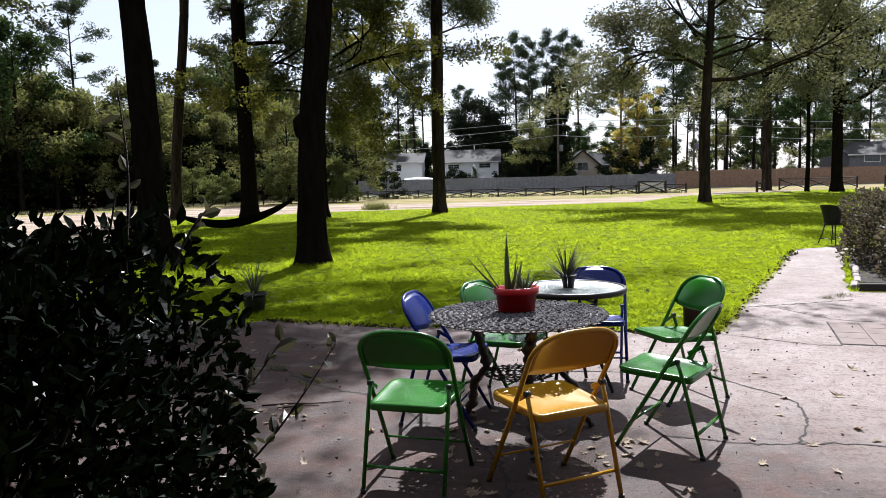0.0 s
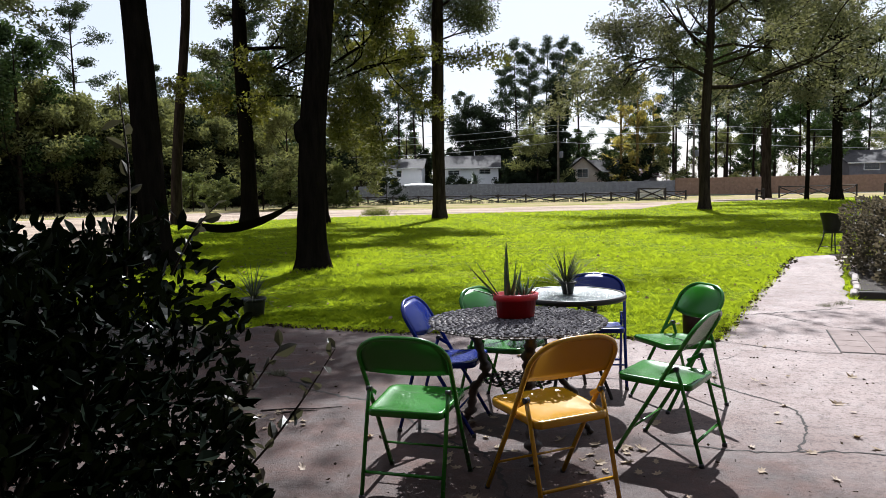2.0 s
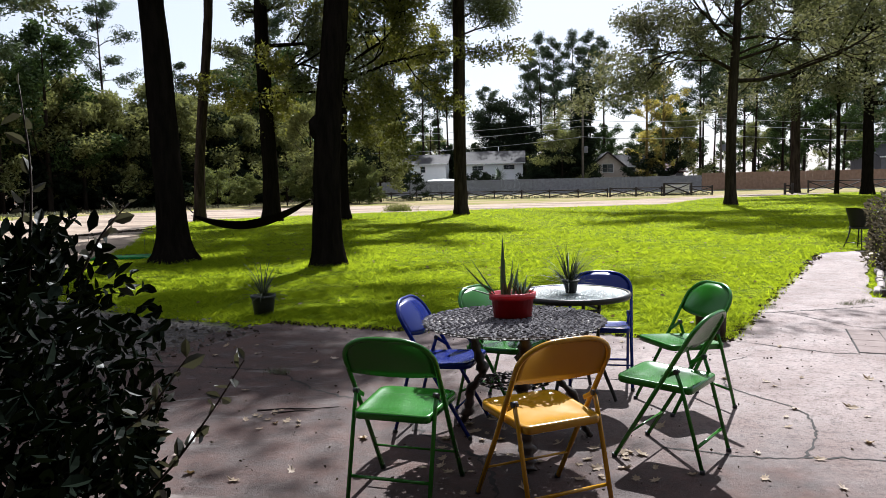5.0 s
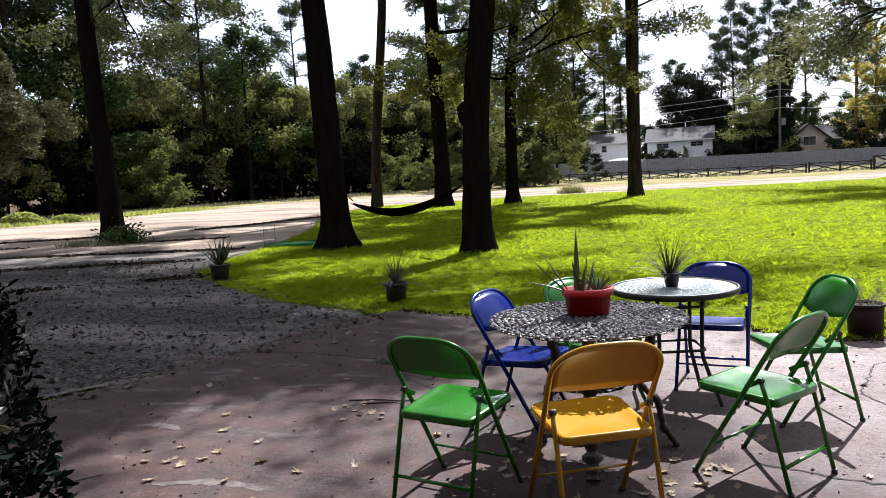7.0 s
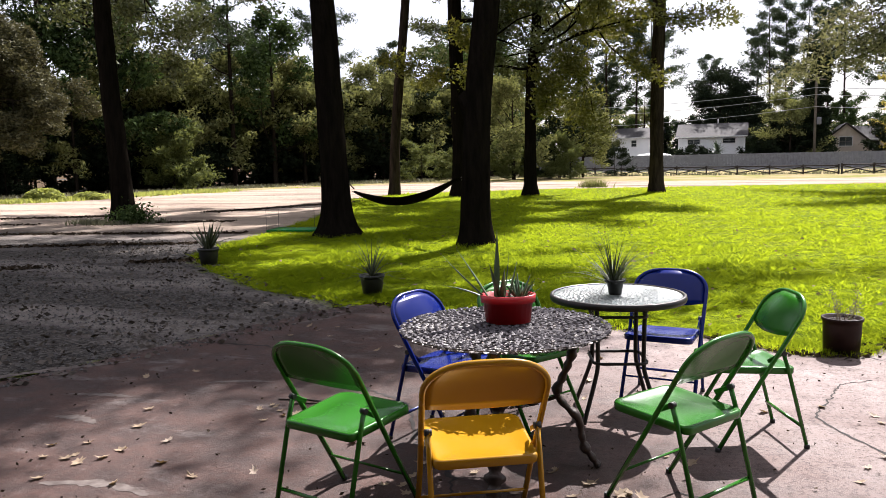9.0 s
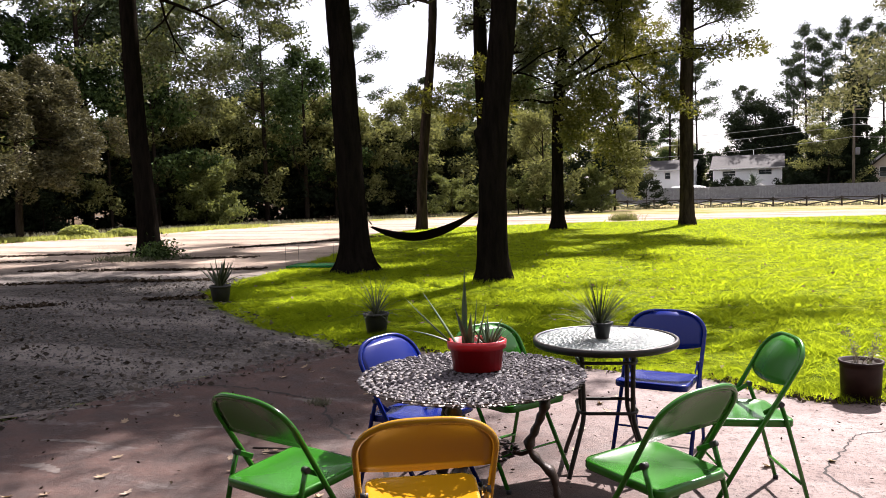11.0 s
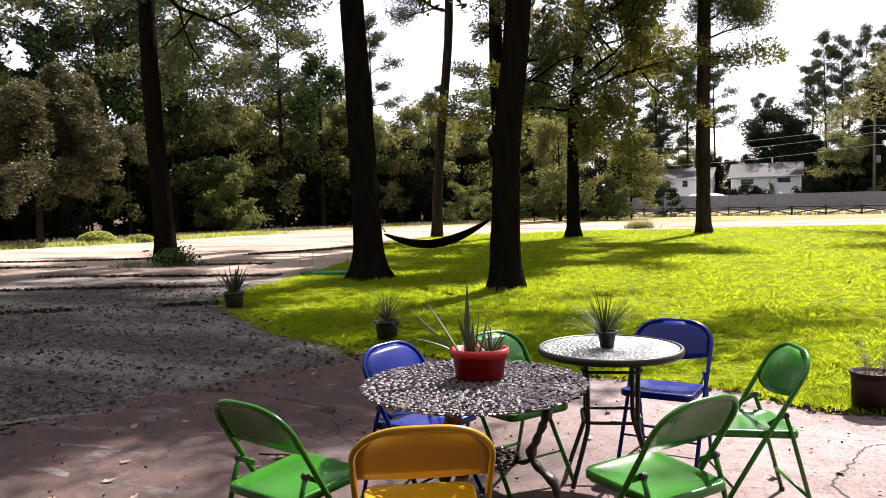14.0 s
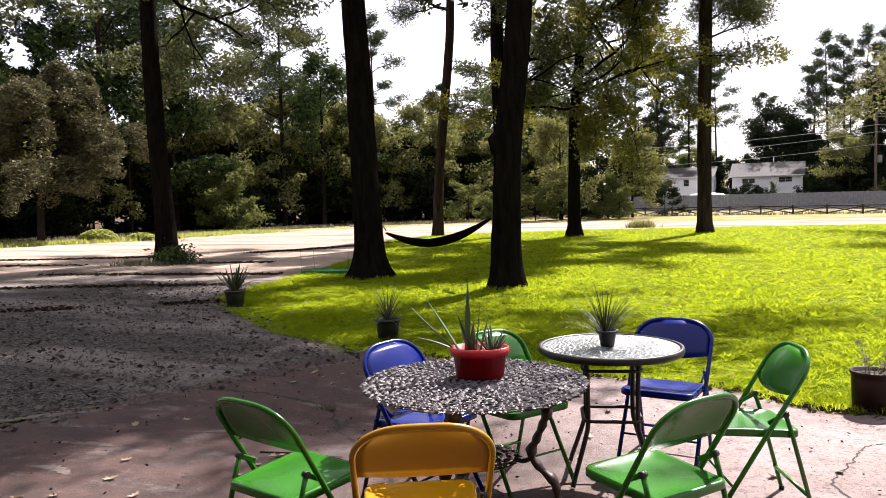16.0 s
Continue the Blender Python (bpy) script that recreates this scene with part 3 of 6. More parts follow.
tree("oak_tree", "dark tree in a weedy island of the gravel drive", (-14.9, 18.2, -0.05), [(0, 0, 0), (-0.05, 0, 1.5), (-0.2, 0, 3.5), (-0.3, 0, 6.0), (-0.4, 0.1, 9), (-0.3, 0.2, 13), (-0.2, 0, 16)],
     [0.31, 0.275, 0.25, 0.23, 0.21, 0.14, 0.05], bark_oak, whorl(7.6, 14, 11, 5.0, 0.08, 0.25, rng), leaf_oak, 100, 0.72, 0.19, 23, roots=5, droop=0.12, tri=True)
tree("pine_tree", "tall bare-trunked pine by the drive", (-13.7, 33.3, -0.05), [(0, 0, 0), (0.1, 0, 2), (0.35, 0, 4.5), (0.65, 0.1, 7.5), (0.75, 0.1, 11), (0.7, 0, 15), (0.7, 0, 18)],
     [0.22, 0.185, 0.175, 0.165, 0.15, 0.11, 0.04], bark_pine, [(8.6, 280, 2.0, 0.07, 0.45), (9.4, 20, 1.5, 0.06, 0.3)] + whorl(10, 17.5, 9, 2.4, 0.07, 0.2, rng), leaf_pine, 110, 0.55, 0.17, 24, roots=4, aspect=0.2, flare=0.25, k=1.17, tri=True)
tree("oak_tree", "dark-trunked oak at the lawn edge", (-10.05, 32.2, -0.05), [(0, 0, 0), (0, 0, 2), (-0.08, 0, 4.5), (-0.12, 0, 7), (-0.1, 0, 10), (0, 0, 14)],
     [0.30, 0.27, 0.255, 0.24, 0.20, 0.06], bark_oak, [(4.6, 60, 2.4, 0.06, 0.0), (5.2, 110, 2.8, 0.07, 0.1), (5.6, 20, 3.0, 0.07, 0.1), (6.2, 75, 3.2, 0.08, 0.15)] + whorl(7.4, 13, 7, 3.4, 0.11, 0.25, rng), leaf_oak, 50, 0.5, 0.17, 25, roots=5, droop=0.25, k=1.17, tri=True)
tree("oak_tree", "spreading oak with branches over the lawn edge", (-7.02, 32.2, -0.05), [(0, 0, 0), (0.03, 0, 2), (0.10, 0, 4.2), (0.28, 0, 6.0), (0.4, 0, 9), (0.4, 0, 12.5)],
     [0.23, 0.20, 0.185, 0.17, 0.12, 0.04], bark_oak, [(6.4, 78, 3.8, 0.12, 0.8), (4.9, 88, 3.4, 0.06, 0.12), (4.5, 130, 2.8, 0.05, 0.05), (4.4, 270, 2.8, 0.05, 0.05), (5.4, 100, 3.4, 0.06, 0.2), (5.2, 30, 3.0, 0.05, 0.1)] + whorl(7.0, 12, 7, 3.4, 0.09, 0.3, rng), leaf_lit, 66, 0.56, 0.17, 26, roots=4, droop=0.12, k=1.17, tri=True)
tree("pine_tree", "straight tall pine on the open lawn", (-2.32, 35.0, -0.05), [(0, 0, 0), (0, 0, 2), (0.0, 0, 4), (0.05, 0, 7), (0.1, 0, 11), (0.1, 0, 15), (0.1, 0, 18)],
     [0.25, 0.23, 0.225, 0.22, 0.18, 0.11, 0.04], bark_pine, [(6.6, 95, 1.7, 0.04, 0.2), (7.2, 70, 1.9, 0.045, 0.2), (7.8, 115, 2.1, 0.05, 0.25), (8.6, 100, 2.0, 0.05, 0.2), (8.9, 250, 1.8, 0.05, 0.1)] + whorl(9.4, 17.5, 9, 2.6, 0.08, 0.1, rng), leaf_oak, 100, 0.65, 0.12, 27, roots=4, flare=0.4, k=1.19, tri=True)
tree("oak_tree", "oak with long level limbs over the sunny lawn", (10.8, 41.0, -0.05), [(0, 0, 0), (0, 0, 1.8), (0.02, 0, 3.6), (0.08, 0, 5.2), (0.2, 0, 7.5), (0.25, 0, 11), (0.25, 0, 14)],
     [0.235, 0.205, 0.195, 0.18, 0.15, 0.10, 0.035], bark_pine, [(5.0, 86, 6.4, 0.085, 0.03), (5.4, 266, 4.2, 0.085, 0.52), (5.4, 250, 2.8, 0.05, 0.4), (5.8, 80, 5.0, 0.065, 0.4), (6.4, 290, 3.6, 0.06, 0.6), (6.0, 130, 4.0, 0.05, 0.35), (6.6, 262, 4.2, 0.06, 0.55), (6.6, 75, 5.8, 0.06, 0.35)] + whorl(7.0, 13, 9, 4.6, 0.07, 0.3, rng), leaf_grey, 62, 0.85, 0.2, 28, roots=5, droop=0.02, k=1.24, tri=True)
tree("pine_tree", "pine with grey trunk near the fence gate", (22.3, 66.3, -0.05), [(0, 0, 0), (0, 0, 4), (0, 0, 8), (0, 0, 13), (0, 0, 20)], [0.32, 0.29, 0.27, 0.22, 0.05], bark_pine, whorl(9.5, 19, 9, 4.0, 0.12, 0.15, rng), leaf_wood, 80, 0.95, 0.19, 29, flare=0.2, k=1.2, tri=True)
tree("oak_tree", "dark oak beside the path end, heavy low limbs", (24.0, 57.0, -0.05), [(0, 0, 0), (0, 0, 3), (-0.02, 0, 6), (0, 0, 9), (0, 0, 15)], [0.31, 0.27, 0.26, 0.23, 0.05], bark_oak, [(5.0, 80, 5.5, 0.13, 0.15), (5.8, 60, 6, 0.12, 0.5), (6.2, 265, 5.0, 0.12, 0.4)] + whorl(7.2, 14, 9, 5.0, 0.13, 0.25, rng), leaf_oak, 84, 0.9, 0.22, 30, droop=0.05, k=1.25, tri=True)
tree("oak_tree", "slender dark tree close beside the larger oak", (22.6, 58.6, -0.05), [(0, 0, 0), (0.05, 0, 3), (0.0, 0, 7), (-0.2, 0, 13)], [0.16, 0.14, 0.12, 0.04], bark_oak, whorl(6.5, 12.5, 7, 2.6, 0.05, 0.3, rng), leaf_oak, 60, 0.8, 0.2, 33, flare=0.2, tri=True)
# a burl on the side of the hammock oak
bm = bmesh.new()
bmesh.ops.create_icosphere(bm, subdivisions=3, radius=0.125)
for v in bm.verts:
    v.co *= 1 + 0.5 * noise.noise(v.co * 11)
    v.co.z *= 1.7
    v.co += Vector((-0.085, -0.10, 2.5))
burl = part("burl", bm, bark_oak, oak_b, "knobbly burl", smooth=True)

# ---- woodland: a few kinds, each grown once and then repeated ----


def wood_tree(name, label, h, r, crown_from, spread, n, leaf, per, blob, size, seed, bark=None, rise=0.15, aspect=0.55, lean=0.0, depth=1, top=0.35, hang=0.0, flat=0.6):
    rg = np.random.default_rng(seed)
    line = [(0, 0, -0.4), (lean * 0.2, 0, h * 0.25), (lean * 0.5, 0.05 * lean, h * 0.55), (lean, 0, h)]
    return tree(name, label, (0, 300, gz(300)), line, [r, r * 0.85, r * 0.6, r * 0.12], bark or bark_far, whorl(crown_from, h * 0.96, n, spread, r * 0.35, rise, rg, top), leaf, per, blob, size, seed, roots=0, depth=depth, aspect=aspect, group="woodland trees", kids=3, hang=hang, joined=True, flat=flat)


kinds = {
    "pine": wood_tree("pine_tree", "tall slender pine in the wood", 19, 0.20, 8.5, 3.4, 15, leaf_pine, 32, 0.72, 0.38, 41, bark_pine, 0.3, 0.32, flat=0.6),
    "pine2": wood_tree("pine_tree", "tall slender pine in the wood", 16, 0.17, 7.5, 2.8, 14, leaf_pine, 32, 0.62, 0.34, 42, bark_pine, 0.4, 0.32, 0.5, flat=0.6),
    "broad": wood_tree("broadleaf_tree", "full green broadleaf tree of the wood", 13, 0.22, 3.0, 3.8, 13, leaf_wood, 36, 0.8, 0.34, 43),
    "broad2": wood_tree("broadleaf_tree", "dark green broadleaf tree of the wood", 10.5, 0.18, 2.2, 3.4, 13, leaf_wood, 36, 0.75, 0.32, 44, lean=0.5),
    "olive": wood_tree("broadleaf_tree", "olive-green tree at the edge of the wood", 7.2, 0.13, 1.9, 2.9, 14, leaf_olive, 40, 0.66, 0.25, 45, top=0.55),
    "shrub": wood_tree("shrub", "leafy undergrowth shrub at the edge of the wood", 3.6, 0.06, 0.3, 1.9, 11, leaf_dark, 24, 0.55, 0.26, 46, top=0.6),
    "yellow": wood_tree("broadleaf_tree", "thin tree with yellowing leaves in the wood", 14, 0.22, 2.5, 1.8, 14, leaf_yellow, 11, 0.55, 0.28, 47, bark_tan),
    "dark": wood_tree("shrub", "dense undergrowth with shade put into its dark leaf colour", 5.0, 0.08, 0.3, 2.2, 13, leaf_dark, 18, 0.8, 0.52, 48, top=0.8),
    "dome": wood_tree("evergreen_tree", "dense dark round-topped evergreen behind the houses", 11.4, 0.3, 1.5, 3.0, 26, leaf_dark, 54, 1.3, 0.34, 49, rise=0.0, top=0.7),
    "thin": wood_tree("pine_tree", "thin bare-stemmed pine against the bright sky", 22.5, 0.19, 11.5, 3.0, 15, leaf_pine, 30, 0.75, 0.36, 50, bark_pine, 0.3, 0.32, 0.6, flat=0.6),
    "bright": wood_tree("shrub", "bright yellow-green low bush beyond the drive", 2.4, 0.05, 0.2, 1.3, 11, leaf_bright, 30, 0.42, 0.18, 52, top=0.7),
    "ivy": wood_tree("ivy_clad_tree", "trunk thickly clad in dark ivy beside the pole", 13.0, 0.3, 0.8, 1.0, 46, leaf_dark, 30, 0.6, 0.28, 51, top=0.9),
}


def plant(kind, x, y, turn, size):
    copy_thing(kinds[kind], pose(x, y, gz(y), 0, 0, turn) @ Matrix.Scale(size, 4)).scale = (size, size, size)


rng = np.random.default_rng(5)
# edge of the wood: (start, end, rows of kinds, step)
EDGE = [(-44.5, 17), (-37, 26), (-34.2, 38), (-31, 49), (-24, 59.5), (-18, 69), (-19, 82)]


def along(pts, step):
    out = []
    for a, b in zip(pts, pts[1:]):
        n = max(1, int(math.dist(a, b) / step))
        nrm = Vector((-(b[1] - a[1]), b[0] - a[0])).normalized()
        out += [((a[0] + (b[0] - a[0]) * (k + 0.5) / n, a[1] + (b[1] - a[1]) * (k + 0.5) / n), nrm) for k in range(n)]
    return out


def low_sky(x, y):
    """Stretches where only low growth stands and the sky shows down to it."""
    a = math.degrees(math.atan2(1.5 - x, y - 1.5))
    return 22.5 < a < 35.5 or 39.2 < a < 42.5 or 50.5 < a < 54.0


for off, step, choice, lo, hi in ((2.6, 6.5, ["shrub"], 0.5, 0.8), (4.2, 2.9, ["olive", "olive", "broad2"], 0.9, 1.2), (6.8, 3.4, ["olive", "broad2", "olive", "broad"], 0.9, 1.2), (12, 5.0, ["broad2", "broad", "pine2"], 0.8, 1.05), (18, 6.5, ["pine", "broad", "pine2", "pine"], 0.85, 1.15), (27, 16, ["pine", "broad"], 1.0, 1.25)):
    for (p, nrm) in along(EDGE, step):
        j = rng.normal(0, off * 0.10 + 0.3, 2)
        x, y = p[0] + nrm.x * off + j[0], p[1] + nrm.y * off + j[1]
        kk, sz = str(rng.choice(choice)), rng.uniform(lo, hi)
        if off > 5 and low_sky(x, y):
            kk, sz = "olive", rng.uniform(0.9, 1.3)
        plant(kk, x, y, rng.uniform(0, 360), sz)
# undergrowth added to close the foot of the wood, its shade in the colour
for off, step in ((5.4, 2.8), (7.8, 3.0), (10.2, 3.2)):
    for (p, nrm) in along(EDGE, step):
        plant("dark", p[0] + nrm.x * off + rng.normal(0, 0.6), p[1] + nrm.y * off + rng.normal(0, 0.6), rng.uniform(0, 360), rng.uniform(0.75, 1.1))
# the tall part of the wood
for az, far, kind, size in ((43.3, 58, "pine", 1.15), (46.0, 58, "pine", 1.2), (48.8, 55, "pine", 1.2), (57.0, 52, "pine", 1.2), (58.5, 50, "broad", 1.4), (36.9, 60, "pine", 0.95), (30.2, 75, "thin", 0.85), (25.6, 72, "pine2", 0.75), (21.0, 84, "broad", 1.15), (19.2, 88, "pine", 1.1)):
    plant(kind, 1.5 - far * math.sin(radians(az)), 1.5 + far * math.cos(radians(az)), az * 53 % 360, size)
for x, y, size in ((-17.0, 56.5, 0.9), (-15.2, 57.5, 1.1), (-12.0, 58.5, 1.0), (-11.0, 57.6, 0.7), (-19.5, 55.5, 0.7), (-21.5, 54.5, 0.9), (-32.7, 40.8, 1.2), (-33.2, 41.4, 0.9)):
    plant("bright", x, y, x * 47 % 360, size)
# single trees behind the houses
for kind, x, y, size in (("dome", -3.0, 112, 1.0), ("dome", 0.6, 114, 0.75), ("thin", 3.3, 118, 1.0), ("thin", 5.2, 119.5, 0.97), ("thin", 1.4, 122, 0.86), ("thin", 7.4, 121, 1.02), ("thin", 10.4, 118, 1.0), ("thin", 12.2, 116, 0.94), ("ivy", 7.7, 96.5, 1.0), ("yellow", 15.0, 95.4, 1.0), ("yellow", 16.9, 95.2, 1.05), ("dark", 4.6, 97, 0.8), ("dark", 6.4, 96, 0.7), ("broad2", 11.5, 110, 0.7), ("yellow", 20.5, 104, 0.9), ("thin", 29, 101, 0.9), ("thin", 25.5, 99, 0.9), ("thin", -21.5, 113, 1.05), ("thin", -17.6, 110, 1.1), ("pine", -14.2, 114, 1.05), ("thin", -11.4, 111, 1.0), ("broad", -19.6, 117, 0.9), ("dark", -17.0, 104, 1.0), ("dark", -8.4, 106, 0.9)):
    plant(kind, x, y, x * 47 % 360, size)
# a low leafy screen far behind them
for k in range(26):
    plant(("broad2", "olive", "broad2")[k % 3], -34 + k * 4.4 + rng.normal(0, 0.8), 130 + rng.uniform(-3, 4), rng.uniform(0, 360), rng.uniform(0.75, 1.0) * (1.3 if k % 3 == 1 else 0.85))
# unseen trees added behind the camera and at both sides to block sky light
for k, (x, y) in enumerate(((-34, 6), (-30, -2), (-26, -9), (-19, -14), (-12, -15), (-6, -16), (0, -15), (6, -16), (12, -15), (17, -11), (20, -5), (21, 1), (-9, -22), (3, -23), (14, -22), (-22, -20))):
    plant(("broad", "pine", "broad2")[k % 3], x, y, x * 37 % 360, (1.2, 1.1, 1.5)[k % 3])
# and looser groups
for x0, x1, y0, y1, n, choice, lo, hi in ((-26, -9.5, 108, 120, 6, ["thin", "pine2", "broad"], 0.8, 1.0), (17, 40, 101, 122, 10, ["pine", "broad", "thin", "pine2", "thin"], 0.85, 1.1), (34, 64, 96, 126, 9, ["pine", "broad", "broad2", "pine2"], 0.85, 1.1), (-36, 70, 138, 165, 9, ["pine", "broad"], 0.9, 1.1)):
    for k in range(n):
        x = x0 + (x1 - x0) * (k + rng.uniform(0.1, 0.9)) / n
        plant(str(rng.choice(choice)), x, rng.uniform(y0, y1), rng.uniform(0, 360), rng.uniform(lo, hi))

# ---- folding chairs ----
FRONT, REAR, TOP, HALF = 0.215, -0.235, 0.757, 0.212


def chair_kind(paint, label, group="folding chairs"):
    t = thing("folding_chair", Matrix(), label, "chair", group)
    foot, up = Vector((0, FRONT, 0.01)), Vector((0, REAR - FRONT, TOP)).normalized()
    length = math.hypot(REAR - FRONT, TOP)

    def on(x, s, out=0.0):
        return Vector((x, 0, 0)) + foot + up * s + Vector((0, -up.z, up.y)) * -out

    # one bent tube: front feet, posts and the arch of the back
    rh, rv = 0.178, 0.135
    pts = [on(-HALF, 0.0), on(-HALF, length * 0.4), on(-HALF - 0.008, length - rv)]
    for k in range(1, 10):
        a = math.pi / 2 * k / 9
        pts.append(on(-HALF - 0.008 + rh - rh * math.cos(a) ** 0.9, length - rv + rv * math.sin(a) ** 0.95))
    arch = pts + [Vector((-p.x, p.y, p.z)) for p in pts[::-1]]
    bm = bmesh.new()
    tube(bm, arch, 0.0115, 8)
    part("frame", bm, paint, t, smooth=False)
    # curved sheet of the backrest
    bm = bmesh.new()
    rows, cols = 7, 12
    grid = []
    for i in range(rows + 1):
        v = i / rows
        s = length - 0.245 + 0.235 * v
        half = HALF + 0.004
        if s > length - rv:
            q = (s - (length - rv)) / rv
            half = HALF + 0.004 - rh * (1 - math.sqrt(max(0.0, 1 - min(1, q) ** 2)))
        row = []
        for j in range(cols + 1):
            u = -1 + 2 * j / cols
            lower = 0.035 * (1 - v) * (u * u) * 1.0
            row.append(bm.verts.new(on(u * half, s + lower, 0.030 * (1 - u * u) * (0.6 + 0.4 * math.sin(math.pi * v)))))
        grid.append(row)
    for i in range(rows):
        for j in range(cols):
            f = bm.faces.new((grid[i][j], grid[i][j + 1], grid[i + 1][j + 1], grid[i + 1][j]))
            f.smooth = True
    bmesh.ops.recalc_face_normals(bm, faces=bm.faces)
    bmesh.ops.solidify(bm, geom=bm.faces[:], thickness=0.004)
    part("backrest", bm, paint, t)
    # pressed seat pan with a rolled edge
    bm = bmesh.new()
    w, d = 0.20, 0.20
    outline = []
    for cx, cy, a0 in ((w - 0.05, d - 0.05, 0), (-w + 0.05, d - 0.05, 90), (-w * 0.93 + 0.03, -d + 0.03, 180), (w * 0.93 - 0.03, -d + 0.03, 270)):
        r = 0.05 if cy > 0 else 0.03
        outline += [(cx + r * math.cos(radians(a0 + k * 22.5)), cy + r * math.sin(radians(a0 + k * 22.5))) for k in range(5)]
    rings = []
    for sc, z in ((0.98, -0.035), (1.0, -0.030), (1.0, -0.008), (0.985, -0.001), (0.93, 0.0), (0.88, -0.004), (0.55, -0.010), (0.2, -0.012)):
        rings.append([bm.verts.new((x * sc, y * sc, z)) for x, y in outline])
    for a, b in zip(rings, rings[1:]):
        for k in range(len(a)):
            f = bm.faces.new((a[k], a[(k + 1) % len(a)], b[(k + 1) % len(a)], b[k]))
            f.smooth = True
    bm.faces.new(rings[-1]).smooth = True
    bmesh.ops.recalc_face_normals(bm, faces=bm.faces)
    bmesh.ops.transform(bm, matrix=pose(0, 0.02, 0.425, 3, 0, 0), verts=bm.verts)
    part("seat", bm, paint, t)
    # rear legs, crossbars, hinges, feet
    hx = HALF - 0.015
    for sx in (-1, 1):
        bm = bmesh.new()
        tube(bm, [(sx * hx, REAR - 0.005, 0.01), (sx * hx, -0.135, 0.41), (sx * hx, -0.105, 0.50)], 0.0105, 8)
        part("rear_leg", bm, paint, t)
        bm = bmesh.new()
        box(bm, (0.006, 0.10, 0.022), pose(sx * (hx - 0.004), -0.075, 0.476, -28, 0, 0), 0.003)
        part("hinge_link", bm, paint, t)
        bm = bmesh.new()
        tube(bm, [(sx * (hx + 0.013), -0.108, 0.494), (sx * (hx - 0.013), -0.108, 0.494)], 0.013, 8)
        part("hinge_cap", bm, black_rubber, t, "black hinge cap")
        for y in (REAR - 0.006, FRONT + 0.003):
            bm = bmesh.new()
            x = sx * (hx if y < 0 else HALF)
            tube(bm, [(x, y, 0.0), (x, y, 0.022)], [0.0145, 0.0135], 8)
            part("rubber_foot", bm, black_rubber, t, "black rubber foot")
    bm = bmesh.new()
    tube(bm, [(-hx, -0.205, 0.12), (hx, -0.205, 0.12)], 0.0085, 8)
    part("rear_crossbar", bm, paint, t)
    bm = bmesh.new()
    y = FRONT + (REAR - FRONT) * 0.155 / TOP
    tube(bm, [(-HALF, y, 0.155), (HALF, y, 0.155)], 0.006, 8)
    part("front_crossbar", bm, paint, t)
    return t


def set_at(t, m):
    t.matrix_world = m
    return t


green = chair_kind(green_paint, "green enamelled steel folding chair at the round iron table")
set_at(green, pose(-0.075, 4.21, 0, 0, 0, -12))
for x, y, r, lab in ((1.252, 4.745, 58, "green enamelled steel folding chair, seat shining in the sun"), (1.50, 5.67, 113, "green enamelled steel folding chair beside the glass table"), (0.36, 5.57, -120, "green enamelled steel folding chair behind the iron table")):
    tagged(copy_thing(green, pose(x, y, 0, 0, 0, r)), lab)
yellow = chair_kind(yellow_paint, "yellow enamelled steel folding chair at the iron table")
set_at(yellow, pose(0.57, 4.08, 0, 0, 0, 30) @ Matrix.Scale(1.03, 4))
blue = chair_kind(blue_paint, "blue enamelled steel folding chair behind the glass table")
set_at(blue, pose(1.03, 6.20, 0, 0, 0, 175))
tagged(copy_thing(blue, pose(0.01, 5.17, 0, 0, 0, -102)), "blue enamelled steel folding chair tucked under the iron table")

# ---- the cast iron table ----


def leaf_disc(bm, radius, rings, z, thick, rng, per=1.0, size=1.0):
    """Cast openwork of small pointed leaves in rings, joined by thin hoops."""
    for i in range(rings):
        r = radius * (i + 0.75) / rings * 0.985
        n = max(5, int(math.tau * r / (0.034 * size) * per))
        hoop = [(r * math.cos(math.tau * k / 28), r * math.sin(math.tau * k / 28), z - thick * 0.6) for k in range(29)]
        tube(bm, hoop, 0.003, 4, caps=False)
        for k in range(n):
            a = math.tau * (k + 0.5 * (i % 2)) / n + rng.normal(0, 0.03)
            ln, wd, tw = 0.052 * size * rng.uniform(0.85, 1.1), 0.0125 * size * rng.uniform(0.9, 1.15), a + (0.75 if (k + i) % 2 else -0.55) + rng.normal(0, 0.15)
            c = Vector((r * math.cos(a), r * math.sin(a), z))
            d = Vector((math.cos(tw), math.sin(tw), 0))
            s = Vector((-d.y, d.x, 0))
            v = [bm.verts.new(p) for p in (c - d * ln / 2, c - d * ln * 0.1 + s * wd - Vector((0, 0, thick * 0.4)), c + d * ln / 2 - Vector((0, 0, thick * 0.2)), c - d * ln * 0.1 - s * wd - Vector((0, 0, thick * 0.4)), c + Vector((0, 0, thick * 0.45)), c - Vector((0, 0, thick)))]
            for q in range(4):
                bm.faces.new((v[q], v[(q + 1) % 4], v[4]))
                bm.faces.new((v[(q + 1) % 4], v[q], v[5]))


rng = np.random.default_rng(8)
TABLE = (0.435, 4.86)
table = thing("iron_table", pose(*TABLE, 0), "round cast openwork table with leaf-pattern top and curved legs", "table")
bm = bmesh.new()
leaf_disc(bm, 0.505, 15, 0.70, 0.010, rng, 1.15, 0.80)
top = part("tabletop", bm, cast_white, table, "top of small pale cast leaves")
# layer added below the top to darken its gaps and make its shadow solid
bm = bmesh.new()
leaf_disc(bm, 0.485, 17, 0.687, 0.012, rng, 2.1, 1.45)
